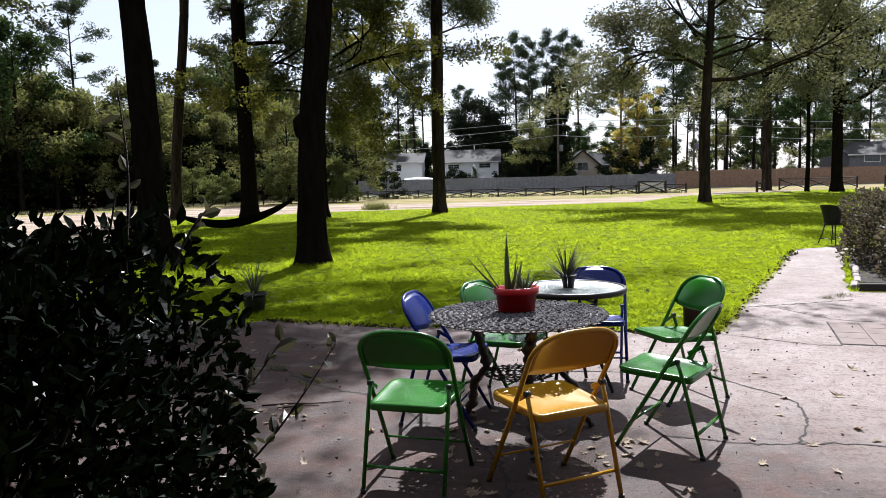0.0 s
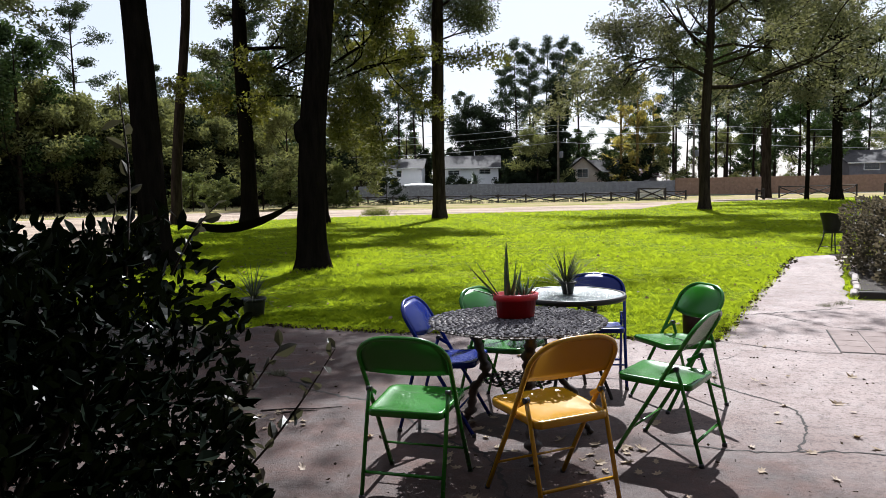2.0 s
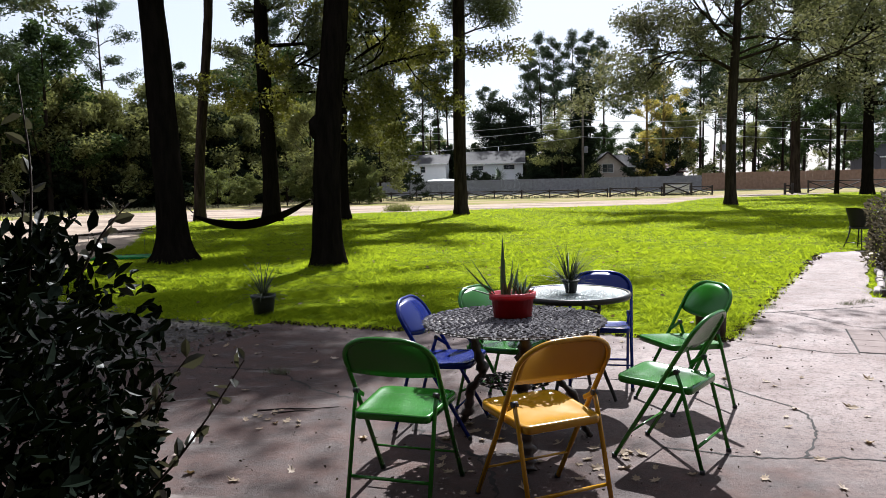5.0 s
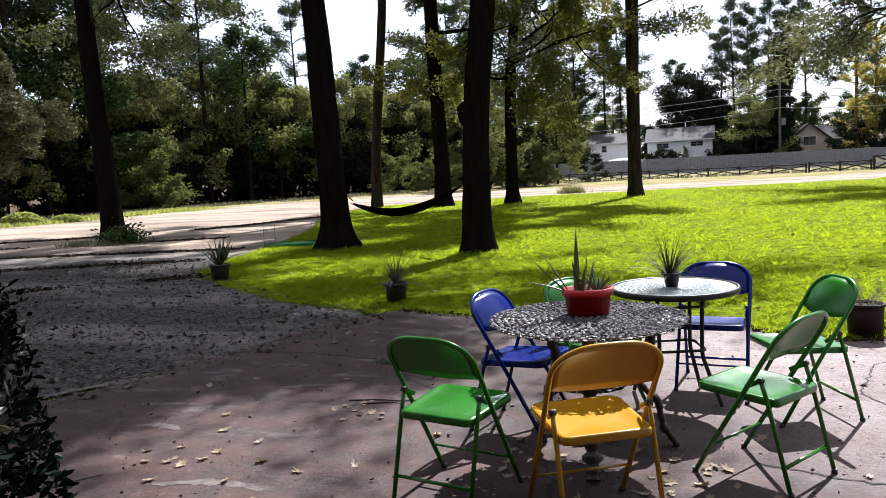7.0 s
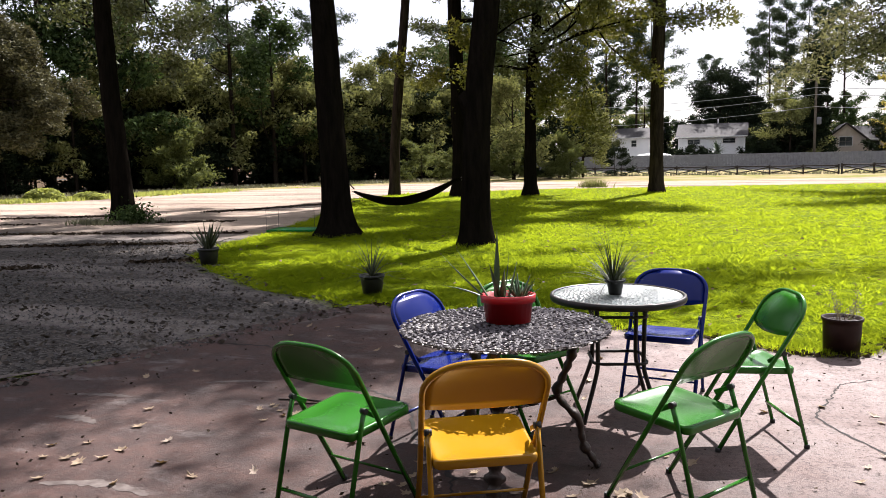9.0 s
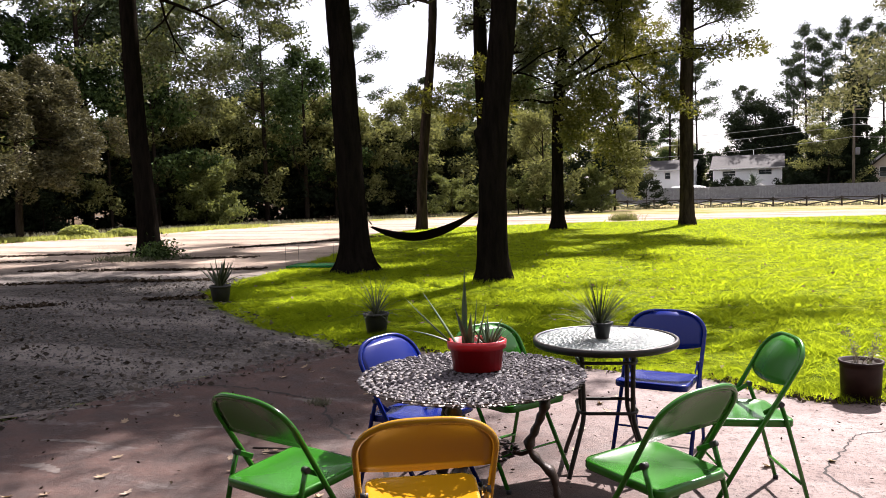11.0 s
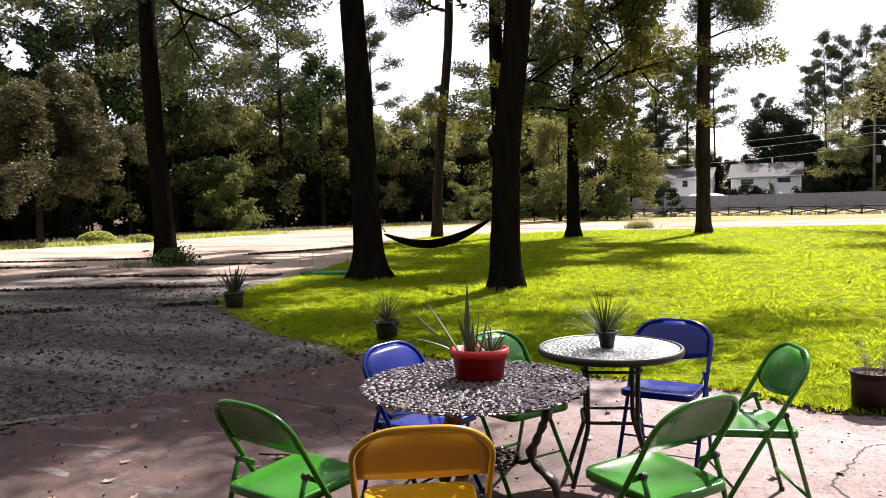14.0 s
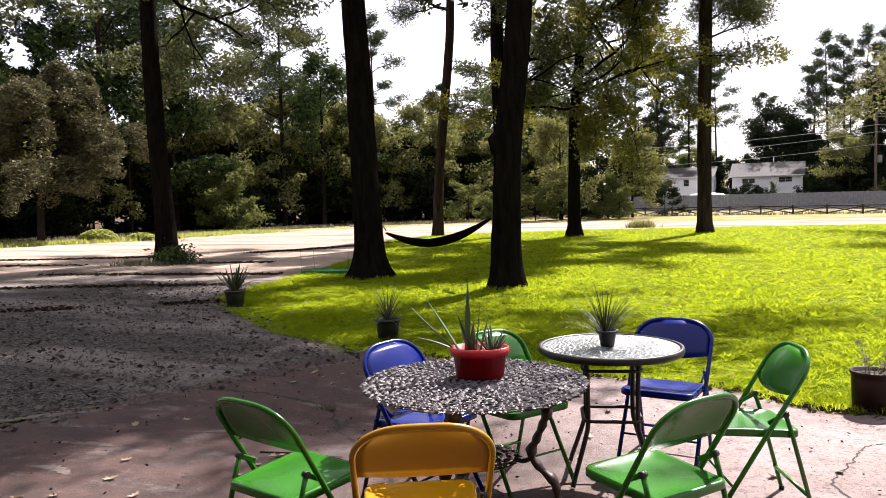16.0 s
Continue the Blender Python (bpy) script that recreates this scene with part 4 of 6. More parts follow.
part("gap_filler", bm, iron, top, "added dark layer that darkens the gaps and fills the shadow")
bm = bmesh.new()
leaf_disc(bm, 0.20, 5, 0.36, 0.010, rng)
part("lower_shelf", bm, iron, table, "small dark openwork leaf shelf")
bm = bmesh.new()
lathe(bm, [(0.0, 0.684), (0.13, 0.684), (0.135, 0.67), (0.11, 0.63), (0.06, 0.60), (0.045, 0.585), (0.0, 0.58)], 16)
part("hub", bm, iron, table)
for az in (-80, 18, 138):
    bm = bmesh.new()
    prof = smooth_line([(0.34, 0, 0.684), (0.355, 0, 0.64), (0.325, 0, 0.58), (0.30, 0, 0.51), (0.27, 0, 0.44), (0.245, 0, 0.37), (0.29, 0, 0.305), (0.345, 0, 0.25), (0.36, 0, 0.18), (0.375, 0, 0.11), (0.415, 0, 0.05), (0.44, 0, 0.012)], 4)
    n = len(prof)
    tube(bm, prof, [0.014 + 0.007 * math.sin(i * 0.9) ** 2 + (0.007 if i % 9 < 2 else 0) for i in range(n)], 7)
    tube(bm, [(0.0, 0, 0.655), (0.15, 0, 0.672), (0.34, 0, 0.672)], 0.010, 6)
    tube(bm, smooth_line([(0.17, 0, 0.352), (0.21, 0, 0.34), (0.25, 0, 0.36), (0.24, 0, 0.385)], 4), 0.009, 6)
    bmesh.ops.scale(bm, vec=(1, 1.9, 1), verts=bm.verts)
    bmesh.ops.transform(bm, matrix=pose(0, 0, 0, 0, 0, az), verts=bm.verts)
    part("leg", bm, iron, table)

# ---- the glass table ----


def glass_material():
    m, nt, p = material("pebbled table glass")
    n = node(nt, "ShaderNodeTexVoronoi", scale=55.0)
    tc = nt.nodes.new("ShaderNodeTexCoord")
    nt.links.new(tc.outputs["Object"], n.inputs["Vector"])
    p.inputs["Base Color"].default_value = (0.34, 0.39, 0.385, 1)
    p.inputs["Roughness"].default_value = 0.34
    p.inputs["Transmission Weight"].default_value = 0.6
    p.inputs["IOR"].default_value = 1.5
    bump(nt, p, n.outputs["Distance"], 1.0, 0.012)
    return m


GLASS_T = (0.81, 5.82)
gt = thing("glass_table", pose(*GLASS_T, 0, 0, 0, 18), "round patio table with pebbled glass top, bronze legs", "table")
bm = bmesh.new()
lathe(bm, [(0.0, 0.697), (0.355, 0.697), (0.362, 0.701), (0.355, 0.705), (0.0, 0.705)], 48)
glass = part("tabletop", bm, glass_material(), gt, "pebbled clear glass")
bm = bmesh.new()
lathe(bm, [(0.358, 0.675), (0.378, 0.675), (0.384, 0.69), (0.380, 0.708), (0.366, 0.711), (0.360, 0.704), (0.358, 0.675)], 48)
part("rim", bm, bronze, gt)
for k in range(4):
    a = math.pi / 2 * k + math.pi / 4
    bm = bmesh.new()
    ln = smooth_line([(0.20, 0, 0.685), (0.185, 0, 0.60), (0.18, 0, 0.45), (0.18, 0, 0.32), (0.195, 0, 0.26), (0.245, 0, 0.14), (0.285, 0, 0.05), (0.30, 0, 0.008)], 4)
    tube(bm, ln, 0.0125, 8)
    bmesh.ops.transform(bm, matrix=Matrix.Rotation(a, 4, "Z"), verts=bm.verts)
    part("leg", bm, bronze, gt)
for z, w in ((0.60, 0.150), (0.335, 0.150)):
    bm = bmesh.new()
    pts = []
    for cx, cy, a0 in ((1, 1, 0), (-1, 1, 90), (-1, -1, 180), (1, -1, 270)):
        pts += [(cx * (w - 0.05) + 0.05 * math.cos(radians(a0 + s * 30)), cy * (w - 0.05) + 0.05 * math.sin(radians(a0 + s * 30)), z) for s in range(4)]
    tube(bm, pts + pts[:1], 0.0095, 6, caps=False)
    part("stretcher", bm, bronze, gt)
bm = bmesh.new()
for cx in (-1, 1):
    tube(bm, [(cx * 0.378, -0.0, 0.69), (cx * 0.20, 0, 0.683)], 0.009, 6)
    tube(bm, [(0, cx * 0.378, 0.69), (0, cx * 0.20, 0.683)], 0.009, 6)
tube(bm, [(0.2 * math.cos(math.tau * k / 24), 0.2 * math.sin(math.tau * k / 24), 0.683) for k in range(25)], 0.009, 6, caps=False)
part("under_frame", bm, bronze, gt)

# ---- pots and their plants ----


def blade(bm, root, way, length, width, bend, rng, thick=0.25, seg=6):
    """A long tapering leaf, channelled, that bends over."""
    d, p = Vector(way).normalized(), Vector(root)
    side = d.cross(Vector((0, 0, 1)))
    side = (side if side.length > 0.05 else Vector((1, 0, 0))).normalized()
    last = None
    for i in range(seg + 1):
        f = i / seg
        w = width * (0.75 + 0.6 * f - 1.33 * f * f if f < 0.5 else 0.72 * (1 - f) / 0.5 * 0.99 + 0.004)
        up = side.cross(d).normalized()
        row = [bm.verts.new(p - side * w), bm.verts.new(p - up * w * thick), bm.verts.new(p + side * w), bm.verts.new(p + up * w * thick * 0.3)]
        if last:
            for k in range(4):
                bm.faces.new((last[k], last[(k + 1) % 4], row[(k + 1) % 4], row[k])).smooth = True
        last = row
        p = p + d * length / seg
        d = (d + Vector((0, 0, -bend / seg))).normalized()
    bm.faces.new(last)


def rosette(name, n, length, width, tilt, bend, seed, jitter=0.25, thick=0.3):
    rg = np.random.default_rng(seed)
    bm = bmesh.new()
    for k in range(n):
        a = k * 2.4 + rg.uniform(-0.3, 0.3)
        t = tilt * rg.uniform(0.15, 1.0)
        r0 = 0.02 * t
        blade(bm, (r0 * math.cos(a), r0 * math.sin(a), 0), (math.sin(t) * math.cos(a), math.sin(t) * math.sin(a), math.cos(t)), length * rg.uniform(1 - jitter * 1.6, 1 + jitter), width * rg.uniform(0.8, 1.15), bend * rg.uniform(0.5, 1.3), rg, thick)
    bmesh.ops.recalc_face_normals(bm, faces=bm.faces)
    return bm


def pot_profile(r0, r1, h, rim, t=0.006):
    return [(0, 0), (r0, 0), (r0 + (r1 - r0) * 0.8, h * 0.8), (r1, h - rim), (r1 + 0.008, h - rim), (r1 + 0.010, h), (r1 - t, h), (r1 - t - 0.004, h - 0.03), (0, h - 0.03)]


def potted(name, m, mat, r0, r1, h, rim, plants, label, leaf=None, sx=1.0, sy=1.0, cat="potted plant"):
    t = thing(name, m, label, cat)
    bm = bmesh.new()
    lathe(bm, pot_profile(r0, r1, h, rim), 24, None, sx, sy)
    part("pot", bm, mat, t)
    bm = bmesh.new()
    lathe(bm, [(0, h - 0.022), (r1 * 0.5, h - 0.018), (r1 - 0.008, h - 0.026)], 18, None, sx, sy)
    part("soil", bm, soil, t)
    for b, x, y in plants:
        bmesh.ops.translate(b, vec=(x, y, h - 0.03), verts=b.verts)
        part("plant", b, leaf or aloe, t)
    return t


def aloe_bunch():
    bm, rg = bmesh.new(), np.random.default_rng(4)
    for x, way, ln, w, bend in ((-0.055, (0.02, 0.05, 1), 0.35, 0.018, 0.0), (-0.02, (0.12, 0, 1), 0.24, 0.018, -0.1), (-0.09, (-0.80, -0.1, 0.75), 0.33, 0.022, -0.15), (-0.085, (-0.55, 0.15, 0.9), 0.30, 0.020, 0.1), (-0.08, (-0.95, 0.2, 0.45), 0.26, 0.018, 0.4), (-0.04, (-0.25, -0.4, 1), 0.22, 0.018, 0.2), (-0.03, (0.05, -0.5, 1), 0.19, 0.017, 0.1), (0.0, (0.25, 0.1, 1), 0.20, 0.016, 0.0)):
        blade(bm, (x, 0, 0), way, ln, w, bend, rg, 0.4)
    for k in range(20):
        a, t = k * 2.4, rg.uniform(0.3, 1.0)
        blade(bm, (0.055 + 0.012 * math.cos(a), 0.012 * math.sin(a), 0), (math.sin(t) * math.cos(a), math.sin(t) * math.sin(a), math.cos(t)), rg.uniform(0.09, 0.15), 0.011, rg.uniform(-0.2, 0.2), rg, 0.4)
    return bm


potted("planter", pose(0.43, 4.94, 0.703, 0, 0, 21), red_plastic, 0.108, 0.124, 0.134, 0.036, [(aloe_bunch(), 0, 0)], "red oval plastic planter with aloe on the iron table", None, 1.0, 0.78)
potted("potted_grass", pose(0.80, 5.80, 0.708), dark_pot, 0.035, 0.05, 0.085, 0.012, [(rosette("tuft", 120, 0.29, 0.0036, 1.3, 0.9, 9, 0.35, 0.2), -0.012, 0)], "spiky grass in a small dark pot on the glass table", strap_leaf)
potted("potted_plant", pose(-2.48, 9.15, -0.02), dark_pot, 0.105, 0.135, 0.24, 0.03, [(rosette("tuft", 64, 0.44, 0.008, 1.35, 1.0, 10, 0.3), 0, 0)], "black pot with arching strap-leaved plant at the lawn edge", strap_leaf)
agave = potted("potted_plant", pose(-6.22, 10.98, -0.02), dark_pot, 0.12, 0.155, 0.25, 0.03, [(rosette("tuft", 20, 0.42, 0.034, 0.85, -0.1, 12, 0.25), 0, 0)], "black pot with stiff upright agave leaves by the drive", strap_leaf)
bm = bmesh.new()
blade(bm, (0, 0, 0), (0.66, 0.32, 0.62), 0.66, 0.026, 1.2, np.random.default_rng(6), 0.35, 9)
long_leaf = part("plant", bm, strap_leaf, agave, "long leaf bent over the rim")
long_leaf.location = (0, 0, 0.23)
pb = potted("potted_plant", pose(2.15, 7.74, 0.0), brown_pot, 0.125, 0.135, 0.27, 0.02, [], "large dark brown pot with thin dry sprigs", weed_blade)
rg = np.random.default_rng(13)
bm = bmesh.new()
ends = []
for k in range(9):
    a, t = k * 2.4, rg.uniform(0.1, 0.55)
    limbs(bm, (0.04 * math.cos(a), 0.04 * math.sin(a), 0.24), (math.sin(t) * math.cos(a), math.sin(t) * math.sin(a), 1), rg.uniform(0.09, 0.16), 0.0032, 1, rg, ends, kids=1)
part("stem_work", bm, dry_leaf_mat, pb)["kind"] = "stuff"
part("leaves", leaves("leaves", clump_points([tuple(e) for e in ends], [0.03] * len(ends), 3, rg), 0.02, rg, weed_blade), weed_blade, pb)

# ---- fences, houses and poles along the street ----
fence_grey = plain("weathered grey fence boards", (0.20, 0.195, 0.215), (0.29, 0.285, 0.305), 3, 0.85, 0, 0.3, 0.01)
fence_brown = plain("brown fence boards", (0.27, 0.16, 0.105), (0.38, 0.235, 0.16), 3, 0.85, 0, 0.3, 0.01)
rail_dark = plain("dark weathered rails", (0.018, 0.014, 0.012), (0.042, 0.032, 0.027), 6, 0.9, 0, 0.4, 0.01)
gate_white = plain("white painted gate boards", (0.62, 0.62, 0.60), (0.72, 0.72, 0.70), 5, 0.7)
siding = plain("white clapboard", (0.82, 0.83, 0.85), (0.87, 0.88, 0.89), 2, 0.6, 0, 0.1)
siding_tan = plain("tan clapboard", (0.55, 0.47, 0.40), (0.66, 0.58, 0.50), 2, 0.7, 0, 0.1)
siding_grey = plain("grey clapboard", (0.13, 0.13, 0.15), (0.19, 0.19, 0.21), 2, 0.7, 0, 0.1)
shingle = plain("grey asphalt shingles", (0.022, 0.020, 0.021), (0.06, 0.055, 0.056), 4, 0.9, 0, 0.5, 0.02)
trim_white = plain("white trim paint", (0.68, 0.68, 0.67), (0.76, 0.76, 0.75), 4, 0.6)
pole_wood = bark_mat("grey pole timber", (0.10, 0.085, 0.07), (0.20, 0.175, 0.15), 14, 0.006)
wire_mat = plain("black cable", (0.015, 0.015, 0.016), (0.03, 0.03, 0.03), 10, 0.6)
tarp = plain("white canvas cover", (0.62, 0.62, 0.60), (0.74, 0.74, 0.72), 4, 0.7)


def pane_material():
    m, nt, p = material("window glass")
    p.inputs["Base Color"].default_value = (0.02, 0.025, 0.03, 1)
    p.inputs["Roughness"].default_value = 0.06
    p.inputs["Specular IOR Level"].default_value = 0.6
    return m


pane_mat = pane_material()


def board_fence(name, label, a, b, height, mat, seed):
    """A close-boarded fence: rails, posts and single boards, joined past counting."""
    rg = np.random.default_rng(seed)
    t = thing(name, pose(a[0], a[1], gz(a[1]), 0, 0, math.degrees(math.atan2(b[1] - a[1], b[0] - a[0]))), label, "fence", kind="structure")
    ln = math.dist(a, b)
    n = int(ln / 0.145)
    bm = bmesh.new()
    for k in range(n):
        h = height + rg.normal(0, 0.012)
        box(bm, (0.138, 0.02, h), pose((k + 0.5) * 0.145, rg.normal(0, 0.004), h / 2, rg.normal(0, 0.5), 0, 0))
    part("boards", bm, mat, t)["kind"] = "stuff"
    for z in (0.35, height - 0.35):
        bm = bmesh.new()
        box(bm, (ln, 0.04, 0.09), pose(ln / 2, 0.035, z), 0.005)
        part("rail", bm, mat, t)
    k = 0.0
    while k < ln:
        bm = bmesh.new()
        box(bm, (0.09, 0.09, height - 0.05), pose(k, 0.10, height / 2 - 0.02), 0.006)
        part("post", bm, mat, t)
        k += 2.4
    return t


board_fence("board_fence", "long weathered grey board fence across the street", (-24, 89.5), (20.0, 89.0), 1.62, fence_grey, 1)
board_fence("board_fence", "long brown board fence beside the grey one", (20.03, 89.0), (60, 87.0), 1.86, fence_brown, 2)


def cross_fence(label, a, b, height, span, seed):
    """Low ranch fence: posts, a top and a bottom rail and crossed rails between."""
    t = thing("rail_fence", pose(a[0], a[1], 0, 0, 0, math.degrees(math.atan2(b[1] - a[1], b[0] - a[0]))), label, "fence", kind="structure")
    ln = math.dist(a, b)
    n = max(1, round(ln / span))
    s = ln / n

    def z(x):
        return gz(a[1] + (b[1] - a[1]) * x / ln)

    for k in range(n + 1):
        bm = bmesh.new()
        box(bm, (0.11, 0.11, height + 0.1), pose(k * s, 0, z(k * s) + height / 2), 0.01)
        part("post", bm, rail_dark, t)
    for k in range(n):
        x0, x1 = k * s, (k + 1) * s
        for za, zb, y in ((height - 0.04, height - 0.04, 0), (0.1, height - 0.1, 0.05), (height - 0.1, 0.1, -0.05)):
            bm = bmesh.new()
            tube(bm, [(x0, y, z(x0) + za), (x1, y, z(x1) + zb)], 0.045, 6)
            part("rail", bm, rail_dark, t)
    return t


cross_fence("low dark fence of crossed rails along the verge", (-15.5, 68.0), (7.0, 63.0), 0.66, 2.4, 3)
cross_fence("low dark fence of crossed rails, higher by the gate", (7.2, 63.0), (15.5, 65.0), 0.72, 2.3, 4)
cross_fence("dark ranch fence of crossed rails beyond the oak", (22.9, 65.0), (30.5, 68.5), 0.95, 2.6, 5)
cross_fence("dark ranch fence of crossed rails beyond the oak", (33.5, 70.0), (46.0, 76.0), 0.95, 2.6, 6)
# white gate
gate = thing("field_gate", pose(12.6, 64.0, gz(63.6), 0, 0, 14), "dark crossed-rail field gate with white boards behind", "gate")
for z in (0.34, 0.56, 0.78):
    bm = bmesh.new()
    box(bm, (2.0, 0.03, 0.19), pose(0, 0.06, z), 0.005)
    part("board", bm, gate_white, gate)
for x in (-1.15, 1.15):
    bm = bmesh.new()
    box(bm, (0.14, 0.12, 1.05), pose(x, 0, 0.5), 0.01)
    part("upright", bm, rail_dark, gate, "dark gate upright")
for za, zb in ((0.98, 0.98), (0.12, 0.12), (0.12, 0.98), (0.98, 0.12)):
    bm = bmesh.new()
    tube(bm, [(-1.12, -0.03, za), (1.12, -0.03, zb)], 0.05, 6)
    part("crossed_rail", bm, rail_dark, gate, "dark crossed rail")
# stout gate posts at the end of the drive
gp_ = thing("gate_post", pose(20.1, 61.0, gz(50.4), 0, 0, 10), "pair of stout dark posts with cross boards", "gate post")
for x in (-0.28, 0.28):
    bm = bmesh.new()
    box(bm, (0.15, 0.15, 0.85), pose(x, 0, 0.42), 0.015)
    part("post", bm, rail_dark, gp_)
for z in (0.25, 0.66):
    bm = bmesh.new()
    box(bm, (0.66, 0.05, 0.12), pose(0, -0.08, z), 0.008)
    part("board", bm, rail_dark, gp_)


def house(label, x0, x1, y, depth, eave, ridge, wall, windows, group="", gable_front=False):
    """A single-storey house seen from its long side, with clapboards, gabled roof and windows (x, z, width, height)."""
    z0 = gz(y)
    t = thing("house", pose((x0 + x1) / 2, y, z0), label, "house", group)
    w, h, rd = x1 - x0, eave - z0, ridge - z0
    bm = bmesh.new()
    half, d2 = w / 2, depth / 2
    if not gable_front:
        pr = [(-half, 0), (half, 0), (half, depth), (-half, depth)]
        bot, tp = [bm.verts.new((px, py, 0)) for px, py in pr], [bm.verts.new((px, py, h)) for px, py in pr]
        for k in range(4):
            bm.faces.new((bot[k], bot[(k + 1) % 4], tp[(k + 1) % 4], tp[k]))
        g0, g1 = bm.verts.new((-half, d2, rd - 0.08)), bm.verts.new((half, d2, rd - 0.08))
        bm.faces.new((tp[3], tp[0], g0))
        bm.faces.new((tp[1], tp[2], g1))
    else:
        f = [bm.verts.new(p) for p in ((-half, 0, 0), (half, 0, 0), (half, 0, h), (0, 0, rd - 0.08), (-half, 0, h))]
        b = [bm.verts.new((v.co.x, depth, v.co.z)) for v in f]
        bm.faces.new(f)
        bm.faces.new(b[::-1])
        for k in (0, 1, 4):
            bm.faces.new((f[k], b[k], b[(k + 1) % 5], f[(k + 1) % 5]))
    bmesh.ops.recalc_face_normals(bm, faces=bm.faces)
    shell = part("wall", bm, wall, t)
    for k in range(int(h / 0.2)):
        bm = bmesh.new()
        box(bm, (w + 0.01, 0.016, 0.19), pose(0, -0.008, 0.1 + k * 0.2, 3, 0, 0))
        part("clapboard", bm, wall, shell)
    ov = 0.35
    for sgn in (-1, 1):
        bm = bmesh.new()
        if not gable_front:
            run, risez = d2 + ov, (rd - h) * (d2 + ov) / d2
            a = math.atan2(risez, run)
            box(bm, (w + 2 * ov, math.hypot(run, risez), 0.12), pose(0, d2 + sgn * run / 2, rd - risez / 2 + 0.03, -sgn * math.degrees(a), 0, 0), 0.01)
        else:
            run, risez = half + ov, (rd - h) * (half + ov) / half
            a = math.atan2(risez, run)
            box(bm, (math.hypot(run, risez), depth + 2 * ov, 0.14), pose(sgn * run / 2, d2, rd - risez / 2 + 0.03, 0, sgn * math.degrees(a), 0), 0.01)
        part("roof", bm, shingle, t)
    if not gable_front:
        bm = bmesh.new()
        box(bm, (w + 0.7, 0.03, 0.16), pose(0, -ov - 0.0, h - 0.06), 0.004)
        part("fascia", bm, trim_white, t)
    else:
        for sgn in (-1, 1):
            bm = bmesh.new()
            box(bm, (math.hypot(half + ov, rd - h), 0.05, 0.2), pose(sgn * (half + ov) / 2, -ov - 0.03, (rd + h) / 2 - 0.12, 0, sgn * math.degrees(math.atan2(rd - h, half)), 0), 0.005)
            part("rake_board", bm, rail_dark, t, "dark rake board")
    for wx, wz, ww, wh in windows:
        wx, wz = wx - (x0 + x1) / 2, wz - z0
        win = bmesh.new()
        for sx in (-1, 1):
            box(win, (0.08, 0.07, wh + 0.16), pose(wx + sx * (ww / 2 + 0.04), -0.03, wz), 0.004)
            box(win, (ww, 0.07, 0.08), pose(wx, -0.03, wz + sx * (wh / 2 + 0.04)), 0.004)
        win = part("window", win, trim_white, t)
        n = 2 if ww > 1 else 1
        for k in range(n):
            bm = bmesh.new()
            box(bm, (ww / n - 0.03, 0.02, wh / 2 - 0.02), pose(wx + (k - (n - 1) / 2) * ww / n, -0.02, wz + wh / 4))
            part("pane", bm, pane_mat, win)
            bm = bmesh.new()
            box(bm, (ww / n - 0.03, 0.02, wh / 2 - 0.02), pose(wx + (k - (n - 1) / 2) * ww / n, -0.012, wz - wh / 4))
            part("pane", bm, pane_mat, win)
    return t


ha = house("small white clapboard house with grey gabled roof", -15.66, -9.58, 100, 6.5, 3.85, 5.05, siding, [(-14.5, 3.11, 0.55, 0.75), (-12.52, 3.14, 0.62, 0.78)])
bm = bmesh.new()
tube(bm, [(-3.0, 2.6, 4.4), (-3.0, 2.6, 5.35)], 0.05, 8)
bmesh.ops.create_icosphere(bm, subdivisions=2, radius=0.26, matrix=pose(-3.0, 2.6, 5.5))
part("roof_vent", bm, trim_white, ha, "white ball-topped roof vent")
hb = house("white clapboard house with low grey roof and vent", -7.24, 0.27, 100, 7.0, 3.72, 5.3, siding, [(-5.44, 3.14, 1.4, 0.55), (-1.46, 3.2, 1.4, 0.55)])
bm = bmesh.new()
tube(bm, [(0.61, 3.5, 5.0), (0.61, 3.5, 5.95)], 0.06, 8)
part("vent_pipe", bm, trim_white, hb)
house("tan bungalow with steep front gable and dark rake boards", 8.2, 13.6, 100, 8, 2.45, 4.75, siding_tan, [(10.9, 2.75, 1.3, 1.0)], gable_front=True)
house("grey house behind the trees", 43.5, 55, 100, 9, 3.4, 5.0, siding_grey, [(46.2, 2.9, 1.8, 0.8)])
roof_red = plain("faded red-purple roofing", (0.16, 0.07, 0.09), (0.24, 0.12, 0.13), 4, 0.8, 0, 0.4, 0.01)
shed = house("garden shed with faded red roof behind the fence", 17.1, 19.5, 97, 3.0, 2.25, 3.1, siding_grey, [(18.3, 1.9, 0.5, 0.4)])
for ob in shed.children:
    if ob.name.startswith("roof"):
        ob.data.materials[0] = roof_red
house("low tan wing of the bungalow with grey roof", 12.4, 16.8, 103, 5, 3.0, 4.5, siding_tan, [(14.2, 2.4, 0.9, 0.7)])
house("white house gable showing over the shrubs", -18.4, -16.2, 105, 5, 4.1, 5.1, siding, [(-17.3, 3.6, 0.6, 0.6)], gable_front=True)
# unseen wall and roofs added behind and over the camera to block sky light
blocker_brown = plain("dark brown of unseen sky blockers", (0.035, 0.024, 0.018), (0.07, 0.05, 0.038), 5, 0.8, 0, 0.3, 0.006)
bm = bmesh.new()
box(bm, (22.0, 0.25, 2.7), pose(0.5, -3.4, 1.35))
single("sky_block_wall", bm, blocker_brown, "unseen dark brown wall added to block sky light", "wall", kind="structure")
bm = bmesh.new()
